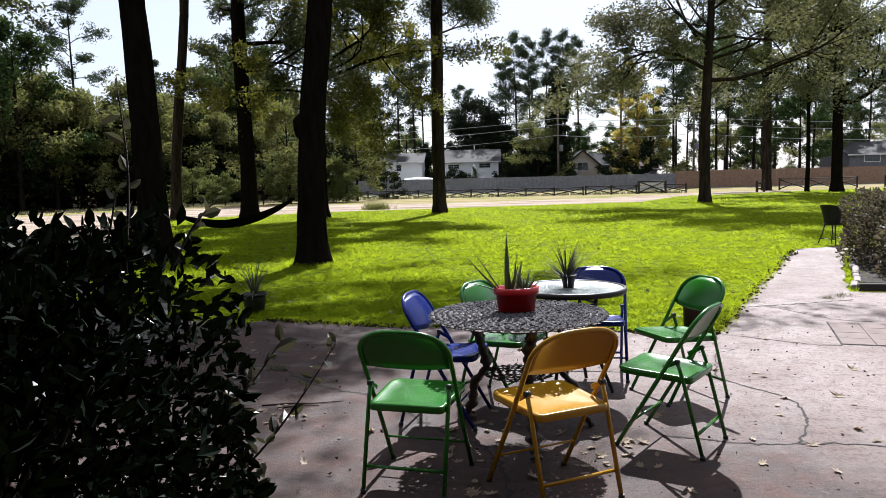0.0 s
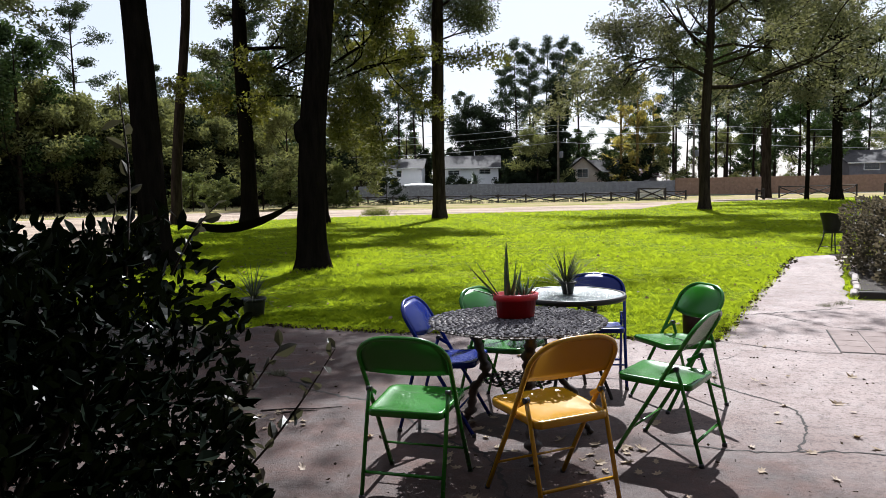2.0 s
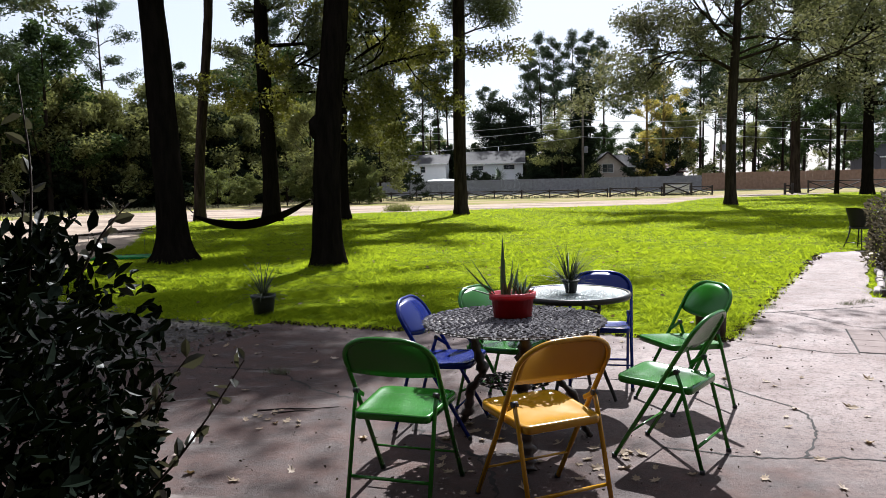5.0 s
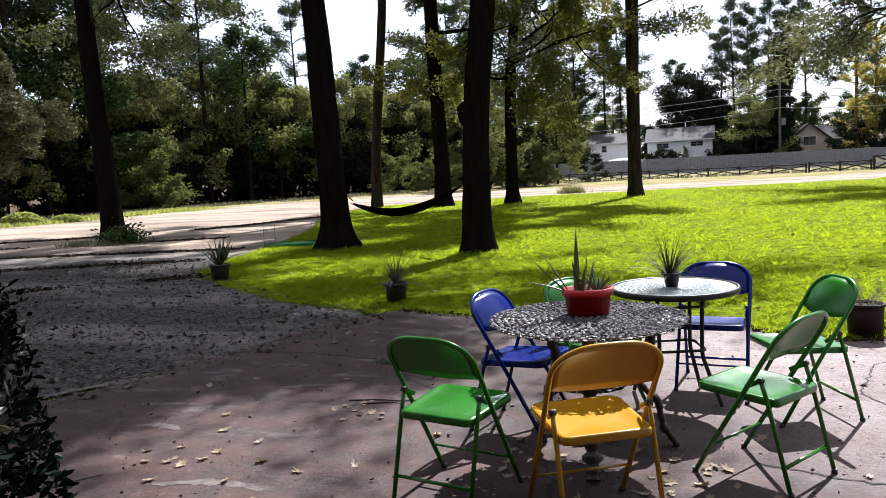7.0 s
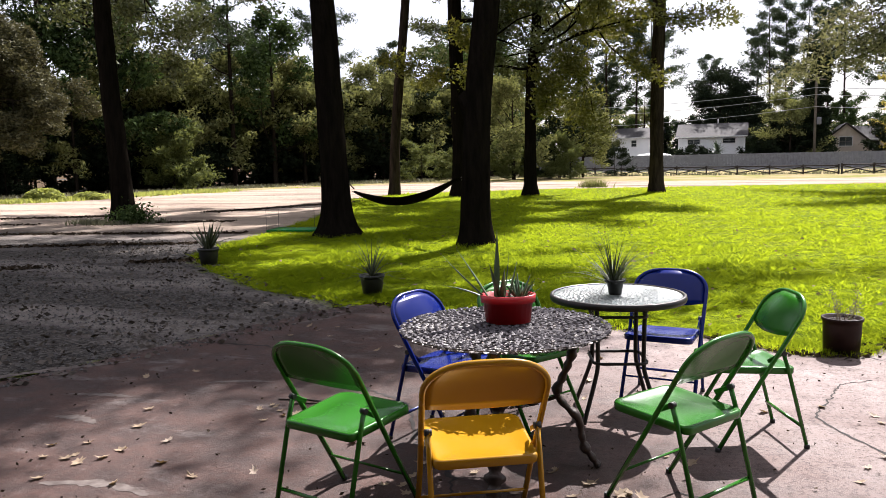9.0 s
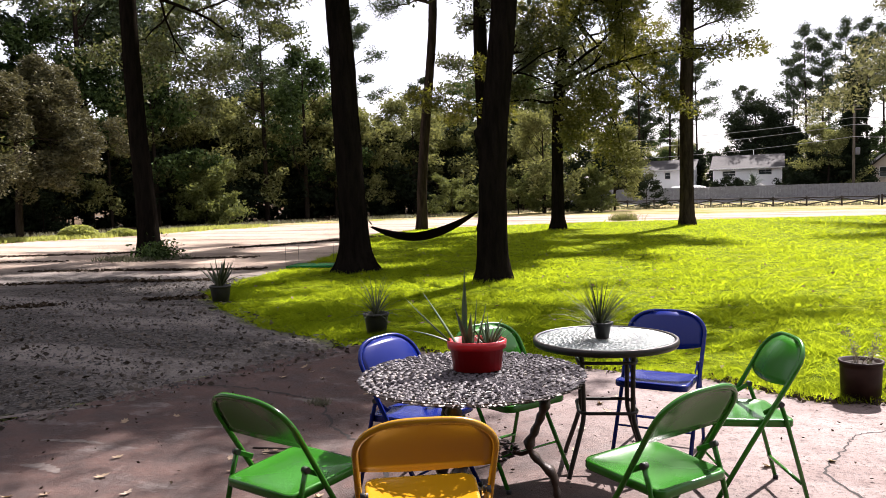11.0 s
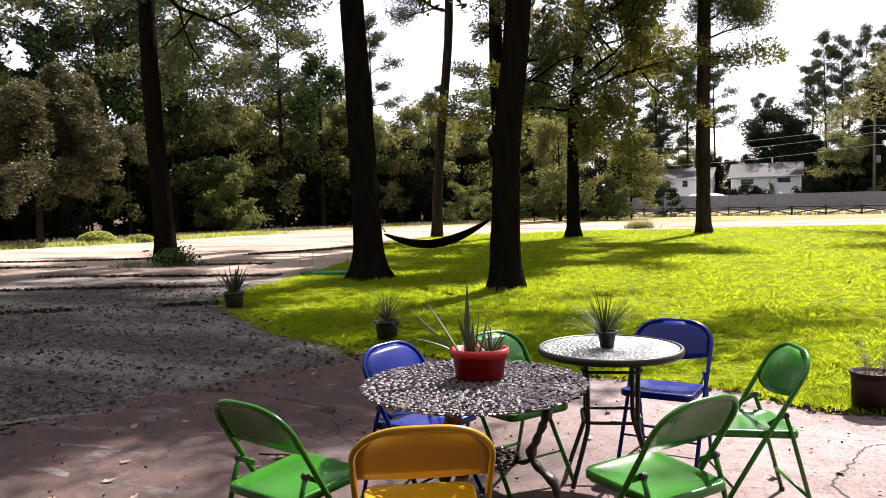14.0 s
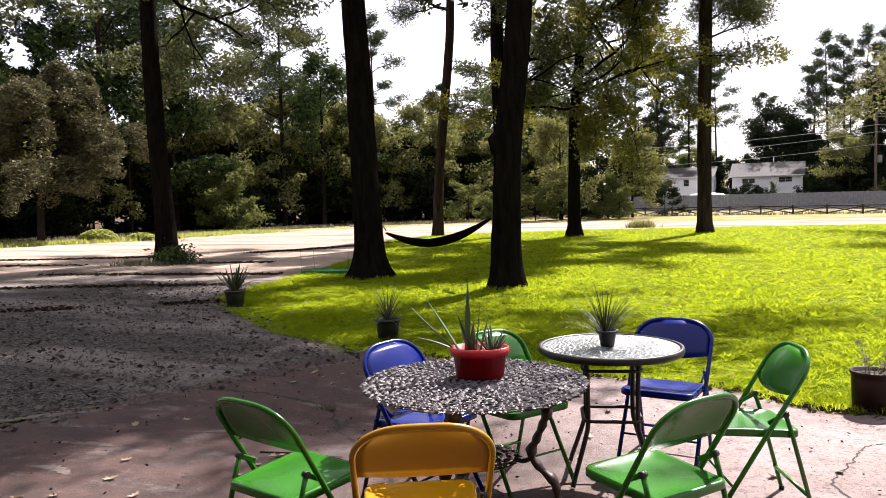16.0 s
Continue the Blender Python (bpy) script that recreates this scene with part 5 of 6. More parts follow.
box(bm, (23.0, 5.9, 0.16), pose(0.5, -0.75, 2.72, -1, 0, 0), 0.01)
single("porch_roof", bm, blocker_brown, "unseen dark roof added overhead to block sky light", "roof", kind="structure")
bm = bmesh.new()
box(bm, (23.0, 5.2, 0.16), pose(0.5, -5.2, 3.9, 30, 0, 0), 0.01)
single("house_roof", bm, shingle, "unseen grey roof slope added to block sky light", "roof", kind="structure")

# white cover over something parked behind the grey fence
bm = bmesh.new()
lathe(bm, [(2.6, 0), (2.55, 0.9), (2.3, 1.45), (1.7, 1.75), (0.9, 1.86), (0, 1.9)], 20, None, 1.0, 0.5)
single("canvas_cover", bm, tarp, "white canvas cover over a parked boat", "cover", m=pose(-9.3, 93.5, gz(96)), smooth=True)

# utility poles and cables
cable_mat = plain("weathered pale cable", (0.30, 0.30, 0.31), (0.40, 0.40, 0.41), 9, 0.5)


def utility_pole(x, y, h, label):
    t = thing("utility_pole", pose(x, y, gz(y)), label, "pole")
    bm = bmesh.new()
    tube(bm, [(0, 0, 0), (0.01, 0, h * 0.5), (0.02, 0, h)], [0.15, 0.13, 0.10], 10)
    part("post", bm, pole_wood, t)
    bm = bmesh.new()
    box(bm, (1.8, 0.10, 0.12), pose(0, -0.12, h - 0.5), 0.01)
    part("crossarm", bm, pole_wood, t)
    bm = bmesh.new()
    lathe(bm, [(0, 0), (0.2, 0), (0.22, 0.05), (0.22, 0.65), (0.18, 0.72), (0, 0.74)], 14, pose(0.36, -0.05, h * 0.47))
    part("transformer", bm, siding_grey, t, "grey transformer can")
    return t


utility_pole(7.05, 89.6, 9.4, "tall timber utility pole with grey transformer")
utility_pole(22.8, 92.4, 9.2, "timber utility pole beyond the brown fence")
utility_pole(-28, 90.4, 9.6, "timber utility pole among the trees")
for k, (za, zb, zc) in enumerate(((8.1, 7.4, 8.0), (7.4, 6.5, 7.3), (6.2, 5.3, 6.1))):
    for (xa, ya, za_), (xb, yb, zb_) in (((-28, 90.3, zb), (7.05, 89.5, za)), ((7.05, 89.5, za), (22.8, 92.3, zc)), ((22.8, 92.3, zc), (70, 92, zb))):
        bm = bmesh.new()
        pts = [(xa + (xb - xa) * f, ya + (yb - ya) * f, za_ + (zb_ - za_) * f - 1.0 * 4 * f * (1 - f) * abs(xb - xa) / 50) for f in np.linspace(0, 1, 12)]
        tube(bm, pts, 0.03, 4)
        single("power_cable", bm, cable_mat, "thin pale overhead power cable between the poles", "cable", "power cables")

# palm in front of the second house, shrubs and hedge under it
palm = thing("palm", pose(-2.6, 96.5, gz(99)), "small fan palm in front of the white house", "palm")
bm = bmesh.new()
tube(bm, [(0, 0, 0), (0, 0, 1.9)], [0.2, 0.16], 8)
part("trunk", bm, bark_far, palm)
b = rosette("fronds", 60, 1.5, 0.09, 1.7, 0.8, 31, 0.2, 0.2)
bmesh.ops.translate(b, vec=(0, 0, 1.9), verts=b.verts)
part("crown", b, aloe, palm)
for x, y, s, kk in ((-18.2, 96, 1.0, "olive"), (-16.6, 95, 0.8, "olive"), (-4.6, 97.5, 0.6, "shrub"), (-3.8, 97.5, 0.55, "shrub"), (-6.2, 97.5, 0.6, "shrub"), (3.2, 96, 1.2, "shrub"), (5.0, 95, 1.0, "olive"), (6.8, 97, 1.1, "shrub"), (8.2, 94.5, 0.8, "shrub"), (17, 96, 1.2, "shrub"), (19, 98, 1.2, "olive"), (1.8, 97, 0.9, "shrub"), (14.5, 96, 1.0, "shrub"), (-11.0, 62, 0.8, "olive"), (-12.6, 60.5, 1.0, "shrub"), (-9.0, 64.5, 0.6, "shrub"), (-15.5, 58, 1.0, "olive"), (-14.0, 60, 0.8, "shrub")):
    plant(kk, x, y, x * 77 % 360, s)
# broad pale-brown tree at the left edge of the clearing
tree("feathery_tree", "broad low tree with dry brownish feathery leaves", (-33.6, 28.2, gz(25.6)), [(0, 0, 0), (0.1, 0, 2.0), (0.1, 0.1, 4.4), (0, 0, 9.2)], [0.22, 0.19, 0.16, 0.05], bark_far,
     whorl(4.6, 9.0, 15, 3.6, 0.08, 0.4, rng, 0.55), leaf_feather, 100, 0.5, 0.2, 61, droop=1.3, k=0.86, roots=0, aspect=0.45, lie=0.5, tri=True)

# ---- hammock ----
HA, HB = Vector((-6.02, 15.15, 1.02)), Vector((-3.28, 14.42, 1.18))
ham = thing("hammock", pose(*HA), "dark canvas hammock slung between two oaks", "hammock")
bm = bmesh.new()
cols, last = 28, None
span = HB - HA
across = Vector((-span.y, span.x, 0)).normalized()
for i in range(cols + 1):
    f = 0.03 + 0.94 * i / cols
    c = span * f - Vector((0, 0, 0.44 * (1 - (2 * f - 0.92) ** 2 * 0.98) ** 1.0 if abs(2 * f - 0.92) < 1 else 0))
    wdt = 0.30 * math.sin(math.pi * f) ** 0.6
    row = []
    for j in range(7):
        u = -1 + 2 * j / 6
        row.append(bm.verts.new(c + across * u * wdt * 0.55 + Vector((0, 0, 0.16 * abs(u) ** 1.6 * math.sin(math.pi * f) ** 0.8))))
    if last:
        for j in range(6):
            bm.faces.new((last[j], last[j + 1], row[j + 1], row[j])).smooth = True
    last = row
bmesh.ops.solidify(bm, geom=bm.faces[:], thickness=0.006)
part("sling", bm, cloth_dark, ham)
for a, b in ((Vector((-0.06, 0.1, 0.05)), span * 0.04 - Vector((0, 0, 0.06))), (span * 0.97 - Vector((0, 0, 0.04)), span + Vector((0.14, -0.05, 0.06)))):
    bm = bmesh.new()
    tube(bm, [a, (a + b) / 2, b], 0.012, 6)
    part("rope", bm, rope, ham)

# ---- shrub beside the camera's start, clipped but shaggy ----


def broad_leaves(name, pts, normals, size, rng, mat):
    """Folded leathery leaves, eight corners each, lying outwards from the shrub."""
    n = len(pts)
    d = normals * 0.55 + rng.normal(0, 0.65, (n, 3)) + (0, 0, 0.15)
    d /= np.linalg.norm(d, axis=1, keepdims=True)
    s = np.cross(d, normals + rng.normal(0, 0.6, (n, 3)))
    s /= np.linalg.norm(s, axis=1, keepdims=True) + 1e-9
    u = np.cross(s, d)
    ln = size * rng.uniform(0.6, 1.25, (n, 1))
    w = ln * rng.uniform(0.20, 0.27, (n, 1))
    b, q1, q2, tip = pts, pts + d * ln * 0.33 - u * ln * 0.03, pts + d * ln * 0.7 - u * ln * 0.02, pts + d * ln + u * ln * 0.02
    l1, l2 = pts + d * ln * 0.36 + s * w + u * w * 0.45, pts + d * ln * 0.72 + s * w * 0.8 + u * w * 0.4
    r1, r2 = pts + d * ln * 0.36 - s * w + u * w * 0.45, pts + d * ln * 0.72 - s * w * 0.8 + u * w * 0.4
    v = np.stack([b, q1, q2, tip, l1, l2, r1, r2], 1).reshape(-1, 3)
    base = (np.arange(n) * 8)[:, None]
    fs = np.concatenate([base + np.array([f]) for f in ((0, 4, 1, 1), (1, 4, 5, 2), (2, 5, 3, 3), (0, 1, 6, 6), (1, 2, 7, 6), (2, 3, 7, 7))])
    me = bpy.data.meshes.new(name)
    me.from_pydata(v.tolist(), [], [tuple(dict.fromkeys(f)) for f in fs.tolist()])
    me.materials.append(mat)
    return me


shoot_leaf = leafy("young shrub leaves", (0.008, 0.009, 0.006), (0.070, 0.068, 0.052), (0.09, 0.085, 0.045), 0.2, 0.45, 0.3)
hedge_leaf = leafy("hedge leaves", (0.008, 0.010, 0.006), (0.095, 0.085, 0.062), (0.16, 0.13, 0.08), 0.3, 0.5, 0.05)


def clipped_shrub(name, label, m, size, count, leaf, seed, mat, shoots=()):
    rg = np.random.default_rng(seed)
    t = thing(name, m, label, "shrub")
    a, n_side = rg.uniform(0, math.tau, count), int(count * 0.66)
    v = np.concatenate([rg.uniform(0, 1, n_side) ** 0.8, np.ones(count - n_side)])
    rr = np.where(np.arange(count) < n_side, 1 - 0.22 * np.clip((v - 0.8) / 0.2, 0, 1) ** 2, 0.82 * np.sqrt(rg.uniform(0, 1, count)))
    d = np.stack([np.cos(a), np.sin(a), np.where(v > 0.98, 1.6, 0.25 + 0.9 * np.clip((v - 0.7) / 0.3, 0, 1))], 1)
    d /= np.linalg.norm(d, axis=1, keepdims=True)
    base = np.stack([np.cos(a) * rr, np.sin(a) * rr, v], 1)
    wob = np.array([1 + 0.13 * noise.noise(Vector((p[0] * 2.1 + seed, p[1] * 2.1, p[2] * 2.4))) for p in base])
    p = base * (wob * (1 - 0.22 * rg.uniform(0, 1, count) ** 2))[:, None] * (size[0] / 2, size[1] / 2, size[2])
    # an inner layer fills the gaps
    inner = rg.uniform(0, 1, count) < 0.42
    p = np.where(inner[:, None], p * (0.82, 0.82, 0.88), p)
    keep = p[:, 2] > 0.04
    part("foliage", broad_leaves("foliage", p[keep], d[keep], leaf, rg, mat), mat, t)
    bm = bmesh.new()
    for k in range(14):
        a = k * 2.4
        e = Vector((math.cos(a) * size[0] * 0.36, math.sin(a) * size[1] * 0.36, size[2] * rg.uniform(0.5, 0.9)))
        tube(bm, smooth_line([(0.08 * math.cos(a), 0.08 * math.sin(a), 0), e * 0.5 + Vector((0, 0, 0.05)), e], 3), [0.02, 0.017, 0.015, 0.012, 0.01, 0.008, 0.006], 5)
    part("branchwork", bm, twig_mat, t)["kind"] = "stuff"
    for pts, n in shoots:
        bm = bmesh.new()
        line = smooth_line(pts, 6)
        tube(bm, line, np.linspace(0.0030, 0.0011, len(line)).tolist(), 5)
        sh = part("shoot", bm, twig_mat, t)
        q = np.array([tuple(line[int(len(line) * (0.3 + 0.7 * k / n)) - 1]) for k in range(1, n + 1)])
        way = np.array(tuple((line[-1] - line[0]).normalized()))
        out = rg.normal(0, 1, (n, 3))
        out -= np.outer(out @ way, way)
        out /= np.linalg.norm(out, axis=1, keepdims=True)
        part("shoot_leaves", broad_leaves("shoot_leaves", q, out * 1.5 + way * 0.8, leaf * 1.0, rg, shoot_leaf), shoot_leaf, sh)
    return t


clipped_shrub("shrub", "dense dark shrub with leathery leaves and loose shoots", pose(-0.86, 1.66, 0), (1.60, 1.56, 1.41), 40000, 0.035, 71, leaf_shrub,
              [([(0.66, 0.12, 0.88), (0.78, 0.15, 0.99), (0.86, 0.16, 1.09), (0.92, 0.17, 1.18)], 17), ([(0.66, 0.14, 1.02), (0.76, 0.16, 1.10), (0.82, 0.18, 1.18)], 13), ([(0.64, 0.10, 0.74), (0.74, 0.12, 0.84), (0.80, 0.12, 0.96)], 14), ([(0.62, 0.05, 0.60), (0.70, 0.05, 0.70), (0.74, 0.06, 0.80)], 12), ([(0.68, -0.05, 0.80), (0.76, -0.06, 0.92), (0.80, -0.06, 1.0)], 12), ([(0.62, 0.2, 0.9), (0.7, 0.24, 1.0), (0.74, 0.26, 1.1)], 12), ([(0.60, 0.25, 1.30), (0.64, 0.27, 1.38), (0.68, 0.29, 1.43)], 9),
               ([(0.53, 0.22, 1.3), (0.54, 0.23, 1.48), (0.53, 0.23, 1.63)], 7), ([(0.45, 0.3, 1.32), (0.47, 0.3, 1.40), (0.48, 0.3, 1.45)], 5), ([(0.12, 0.3, 1.32), (0.15, 0.32, 1.4), (0.2, 0.32, 1.45)], 5), ([(-0.1, 0.3, 1.32), (-0.12, 0.3, 1.44)], 4)])
clipped_shrub("shrub", "sunlit hedge shrub beside the path", pose(6.72, 12.25, -0.02), (2.2, 4.1, 1.12), 14000, 0.075, 72, hedge_leaf)
clipped_shrub("shrub", "low dark hedge shrub at the corner of the bed", pose(6.25, 10.95, -0.02), (1.7, 1.9, 0.85), 6000, 0.075, 74, hedge_leaf)
clipped_shrub("shrub", "hedge shrub running on beside the path", pose(8.6, 12.6, -0.02), (2.4, 3.0, 1.3), 5000, 0.10, 73, hedge_leaf)

# ---- lone chair at the end of the path ----
black_metal = plain("black painted metal", (0.010, 0.009, 0.009), (0.022, 0.019, 0.017), 20, 0.5, 0.2, 0.2)
fc = thing("garden_chair", pose(7.0, 16.5, -0.02, 0, 0, -60), "black garden chair with flared tub back at the path end", "chair")
fc.scale = (0.92, 0.92, 0.95)
for x in (-0.13, 0.13):
    for y in (-0.13, 0.13):
        bm = bmesh.new()
        tube(bm, [(x * 1.75, y * 1.75, 0), (x * 1.25, y * 1.25, 0.22), (x, y, 0.42)], [0.012, 0.014, 0.016], 6)
        part("leg", bm, black_metal, fc)
bm = bmesh.new()
lathe(bm, [(0, 0.415), (0.19, 0.415), (0.215, 0.43), (0.21, 0.45), (0.15, 0.455), (0, 0.45)], 20)
part("seat", bm, black_metal, fc)
# a sheet wrapped round the back, wider towards its top
bm, last = bmesh.new(), None
for i in range(9):
    f = i / 8
    r, z, half = 0.20 + 0.085 * f ** 1.4, 0.45 + 0.40 * f, 95 - 20 * f
    row = [bm.verts.new((r * math.sin(radians(a)), -r * math.cos(radians(a)), z - 0.10 * f * (a / 95) ** 2)) for a in np.linspace(-half, half, 15)]
    if last:
        for p, q, u, v in zip(last, last[1:], row[1:], row):
            bm.faces.new((p, q, u, v)).smooth = True
    last = row
bmesh.ops.solidify(bm, geom=bm.faces[:], thickness=0.012)
part("backrest", bm, black_metal, fc)
bm = bmesh.new()
tube(bm, [(-0.2, -0.2, 0.13), (0.2, -0.2, 0.13)], 0.009, 6)
tube(bm, [(-0.2, 0.2, 0.13), (0.2, 0.2, 0.13)], 0.009, 6)
part("stretcher", bm, black_metal, fc)

# ---- wire crate with green tray beside the thick oak ----
green_tray = plain("green plastic sheet", (0.003, 0.11, 0.02), (0.005, 0.15, 0.03), 8, 0.7, 0, 0.15, 0.004, 0.1)
cr = thing("wire_pen", pose(-8.05, 16.3, -0.02, 0, 0, 12), "green plastic tray under a thin wire pen", "pen")
bm = bmesh.new()
box(bm, (1.15, 0.75, 0.05), pose(0, 0, 0.03), 0.015)
part("tray", bm, green_tray, cr)
bm = bmesh.new()
for z in (0.06, 0.55):
    pts = [(-0.56, -0.36, z), (0.56, -0.36, z), (0.56, 0.36, z), (-0.56, 0.36, z), (-0.56, -0.36, z)]
    tube(bm, pts, 0.004, 4)
for x, y in ((-0.56, -0.36), (0.56, -0.36), (0.56, 0.36), (-0.56, 0.36)):
    tube(bm, [(x, y, 0.03), (x, y, 0.55)], 0.004, 4)
part("wire_frame", bm, wire_mat, cr)

# ---- grass, weeds, stones and fallen leaves ----


def blades_mesh(name, xy, z, h, w, rng, mat, lean=0.5):
    n = len(xy)
    a = rng.uniform(0, math.tau, n)
    s = np.stack([np.cos(a), np.sin(a), np.zeros(n)], 1) * (w * rng.uniform(0.6, 1.3, n))[:, None]
    hh = h * rng.uniform(0.5, 1.4, n)
    tip = np.stack([rng.normal(0, lean, n) * hh, rng.normal(0, lean, n) * hh, hh], 1)
    b = np.column_stack([xy, z])
    v = np.stack([b - s, b + s, b + tip], 1).reshape(-1, 3)
    return raw_mesh(name, v, 3, mat)


rng = np.random.default_rng(17)


BED = [(4.6, 10.0), (6.75, 14.95), (11.0, 13.2), (9.0, 8.6)]


def on_lawn(xy):
    x, y = xy[:, 0], xy[:, 1]
    d = np.maximum(np.maximum(sdf(x, y, DRIVE), sdf(x, y, PATIO)), sdf(x, y, BED))
    isl = sdf(x, y, ISLAND) > 0
    return ((d < -0.0) & (np.minimum(d, 0) < rng.uniform(-0.03, 0.0, len(x)))) | isl


def lawn_points(x0, x1, y0, y1, n):
    xy = np.column_stack([rng.uniform(x0, x1, n), rng.uniform(y0, y1, n)])
    return xy[on_lawn(xy)]


n = 560000
u = rng.uniform(0, 1, n)
yy = 1 / (1 / 7.4 + (1 / 62 - 1 / 7.4) * u)
near = np.column_stack([rng.uniform(-0.62, 0.52, n) * (yy + 1.5) + 0.4, yy])
near = near[on_lawn(near)]
near = near[(sdf(near[:, 0], near[:, 1], VERGE) < 0) & (sdf(near[:, 0], near[:, 1], WOODS) < 0)]
zz = np.full(len(near), gz(10))
gx, gy = near[:, 0], near[:, 1]
clump = sum(np.sin(gx * f * math.cos(a) + gy * f * math.sin(a) + 9 * a) for f, a in ((2.3, 0.3), (3.9, 1.7), (7.1, 2.6), (11.0, 0.9), (17.0, 2.1), (23.0, 3.0))) / 6
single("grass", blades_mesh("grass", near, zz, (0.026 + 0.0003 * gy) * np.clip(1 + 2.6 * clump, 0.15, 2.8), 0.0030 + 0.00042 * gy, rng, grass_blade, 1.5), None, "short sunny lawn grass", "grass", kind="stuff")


def tufts(name, label, spots, per, spread, h, w, mat):
    pts = np.concatenate([np.column_stack([rng.normal(x, s * spread, per), rng.normal(y, s * spread, per)]) for x, y, s in spots])
    zz = np.array([gz(y) for y in pts[:, 1]])
    single(name, blades_mesh(name, pts, zz, h, w, rng, mat, 0.45), None, label, "weeds", kind="stuff")


ring = [(cx + r * math.cos(a), cy + r * math.sin(a), 0.6) for cx, cy, r in ((-6.37, 15.4, 0.58), (-3.06, 14.3, 0.48), (-2.32, 35, 0.5), (-7.0, 32.2, 0.45), (10.8, 41, 0.6)) for a in np.linspace(0, math.tau, 12)[:-1]]
tufts("trunk_weeds", "longer grass round the foot of the trunks", ring, 34, 0.13, 0.085, 0.008, grass_blade)
edge = [(x, y + 0.05, 0.5) for (ax, ay), (bx, by) in zip(PATIO[6:16], PATIO[7:17]) for x, y in [(ax + (bx - ax) * k / 8, ay + (by - ay) * k / 8) for k in range(8)]]
tufts("edge_grass", "shaggy grass along the patio edge", edge, 70, 0.10, 0.06, 0.005, grass_blade)
isl = [(x, y, 1.0) for x, y in ((-15.7, 17.6), (-15.4, 17.45), (-15.1, 17.3), (-14.7, 17.2), (-14.3, 17.3), (-13.6, 17.9))]
tufts("island_weeds", "dry weeds round the tree in the drive", isl, 170, 0.22, 0.10, 0.02, weed_blade)
q = rng.normal(size=(1500, 3)) * (0.27, 0.22, 0.15) + (-14.15, 17.75, 0.13)
single("island_bush", leaves("island_bush", q[q[:, 2] > -0.01], 0.10, rng, leaf_wood, 0.5, lie=0.2), None, "low leafy bush at the foot of the drive tree", "bush")
rough = [(x + rng.normal(0, 0.5), y + rng.normal(0, 0.6), 1.0) for (x, y), _ in along([(-35.5, 25), (-32.5, 35), (-29.5, 45), (-24, 53.5), (-18, 60), (-14, 67)], 0.55)]
tufts("woodland_weeds", "pale sunlit weeds along the edge of the wood", [p for p in rough if rng.uniform() < 0.6], 80, 0.5, 0.2, 0.035, weed_blade)
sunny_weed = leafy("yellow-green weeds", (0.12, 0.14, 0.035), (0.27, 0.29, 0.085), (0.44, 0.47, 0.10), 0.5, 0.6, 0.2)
low = [(x + rng.normal(0, 0.35), y + rng.normal(0, 0.4), 1.0) for (x, y), _ in along([(-33.0, 19.0), (-31.0, 24.0), (-30.0, 27.3), (-28.9, 30.0), (-29.0, 34.0), (-28.0, 38.5)], 0.35)]
tufts("verge_weeds", "low yellow-green weeds between the drive and the wood", low, 190, 0.55, 0.17, 0.04, sunny_weed)
q = rng.normal(size=(5200, 3))
q = q / np.linalg.norm(q, axis=1)[:, None] * rng.uniform(0.75, 1.0, (5200, 1)) * (1.15, 0.8, 0.62) + (-29.6, 28.3, 0.0)
q = np.concatenate([q[q[:, 2] > 0], (q[q[:, 2] > 0] - (-29.6, 28.3, 0.0)) * (0.75, 0.75, 0.6) + (-28.3, 29.7, 0.0)])
single("green_mound", leaves("green_mound", q, 0.15, rng, sunny_weed, 0.5, lie=0.75), None, "bright green mound of weeds by the wood", "weeds", kind="stuff")
tufts("dry_tuft", "dark dry tuft of grass beside the drive", [(-6.2, 41.5, 1.0)], 500, 0.3, 0.35, 0.02, leaf_olive)
fence_weeds = [(x, 65.0 + rng.normal(0, 0.5), 1.0) for x in np.arange(-14, 15, 0.9)]
tufts("fence_weeds", "straw weeds at the foot of the low fence", fence_weeds, 40, 0.5, 0.3, 0.04, weed_blade)
tufts("crack_weeds", "small weeds growing in the patio cracks", [(-1.45, 6.43, 0.3), (-1.38, 6.40, 0.2), (4.3, 9.75, 0.6), (4.05, 9.6, 0.4), (3.15, 9.4, 0.5)], 160, 0.12, 0.05, 0.004, weed_blade)

# loose stones of the drive
n = 15000
xy = np.column_stack([rng.uniform(-10, -2, n), rng.uniform(4.3, 14, n)])
xy = xy[(sdf(xy[:, 0], xy[:, 1], DRIVE) > -0.25) & (sdf(xy[:, 0], xy[:, 1], PATIO) < 0.35)]
n = len(xy)
r = rng.uniform(0.005, 0.022, n)[:, None]
c = np.column_stack([xy, np.where(sdf(xy[:, 0], xy[:, 1], PATIO) > 0, 0.003, -0.016)])
a = rng.uniform(0, math.tau, n)
e1, e2 = np.stack([np.cos(a), np.sin(a), 0 * a], 1), np.stack([-np.sin(a), np.cos(a), 0 * a], 1)
up = np.array([0, 0, 1.0])
p = [c + e1 * r, c + e2 * r * 0.8, c - e1 * r * 0.9, c - e2 * r * 0.75, c + up * r * 0.7]
v = np.stack([p[0], p[1], p[4], p[1], p[2], p[4], p[2], p[3], p[4], p[3], p[0], p[4]], 1).reshape(-1, 3)
gravel_mat = plain("gravel stones", (0.035, 0.033, 0.033), (0.15, 0.14, 0.135), 9, 0.9)
single("gravel", raw_mesh("gravel", v, 3, gravel_mat), None, "loose grey stones of the gravel drive", "gravel", kind="stuff")


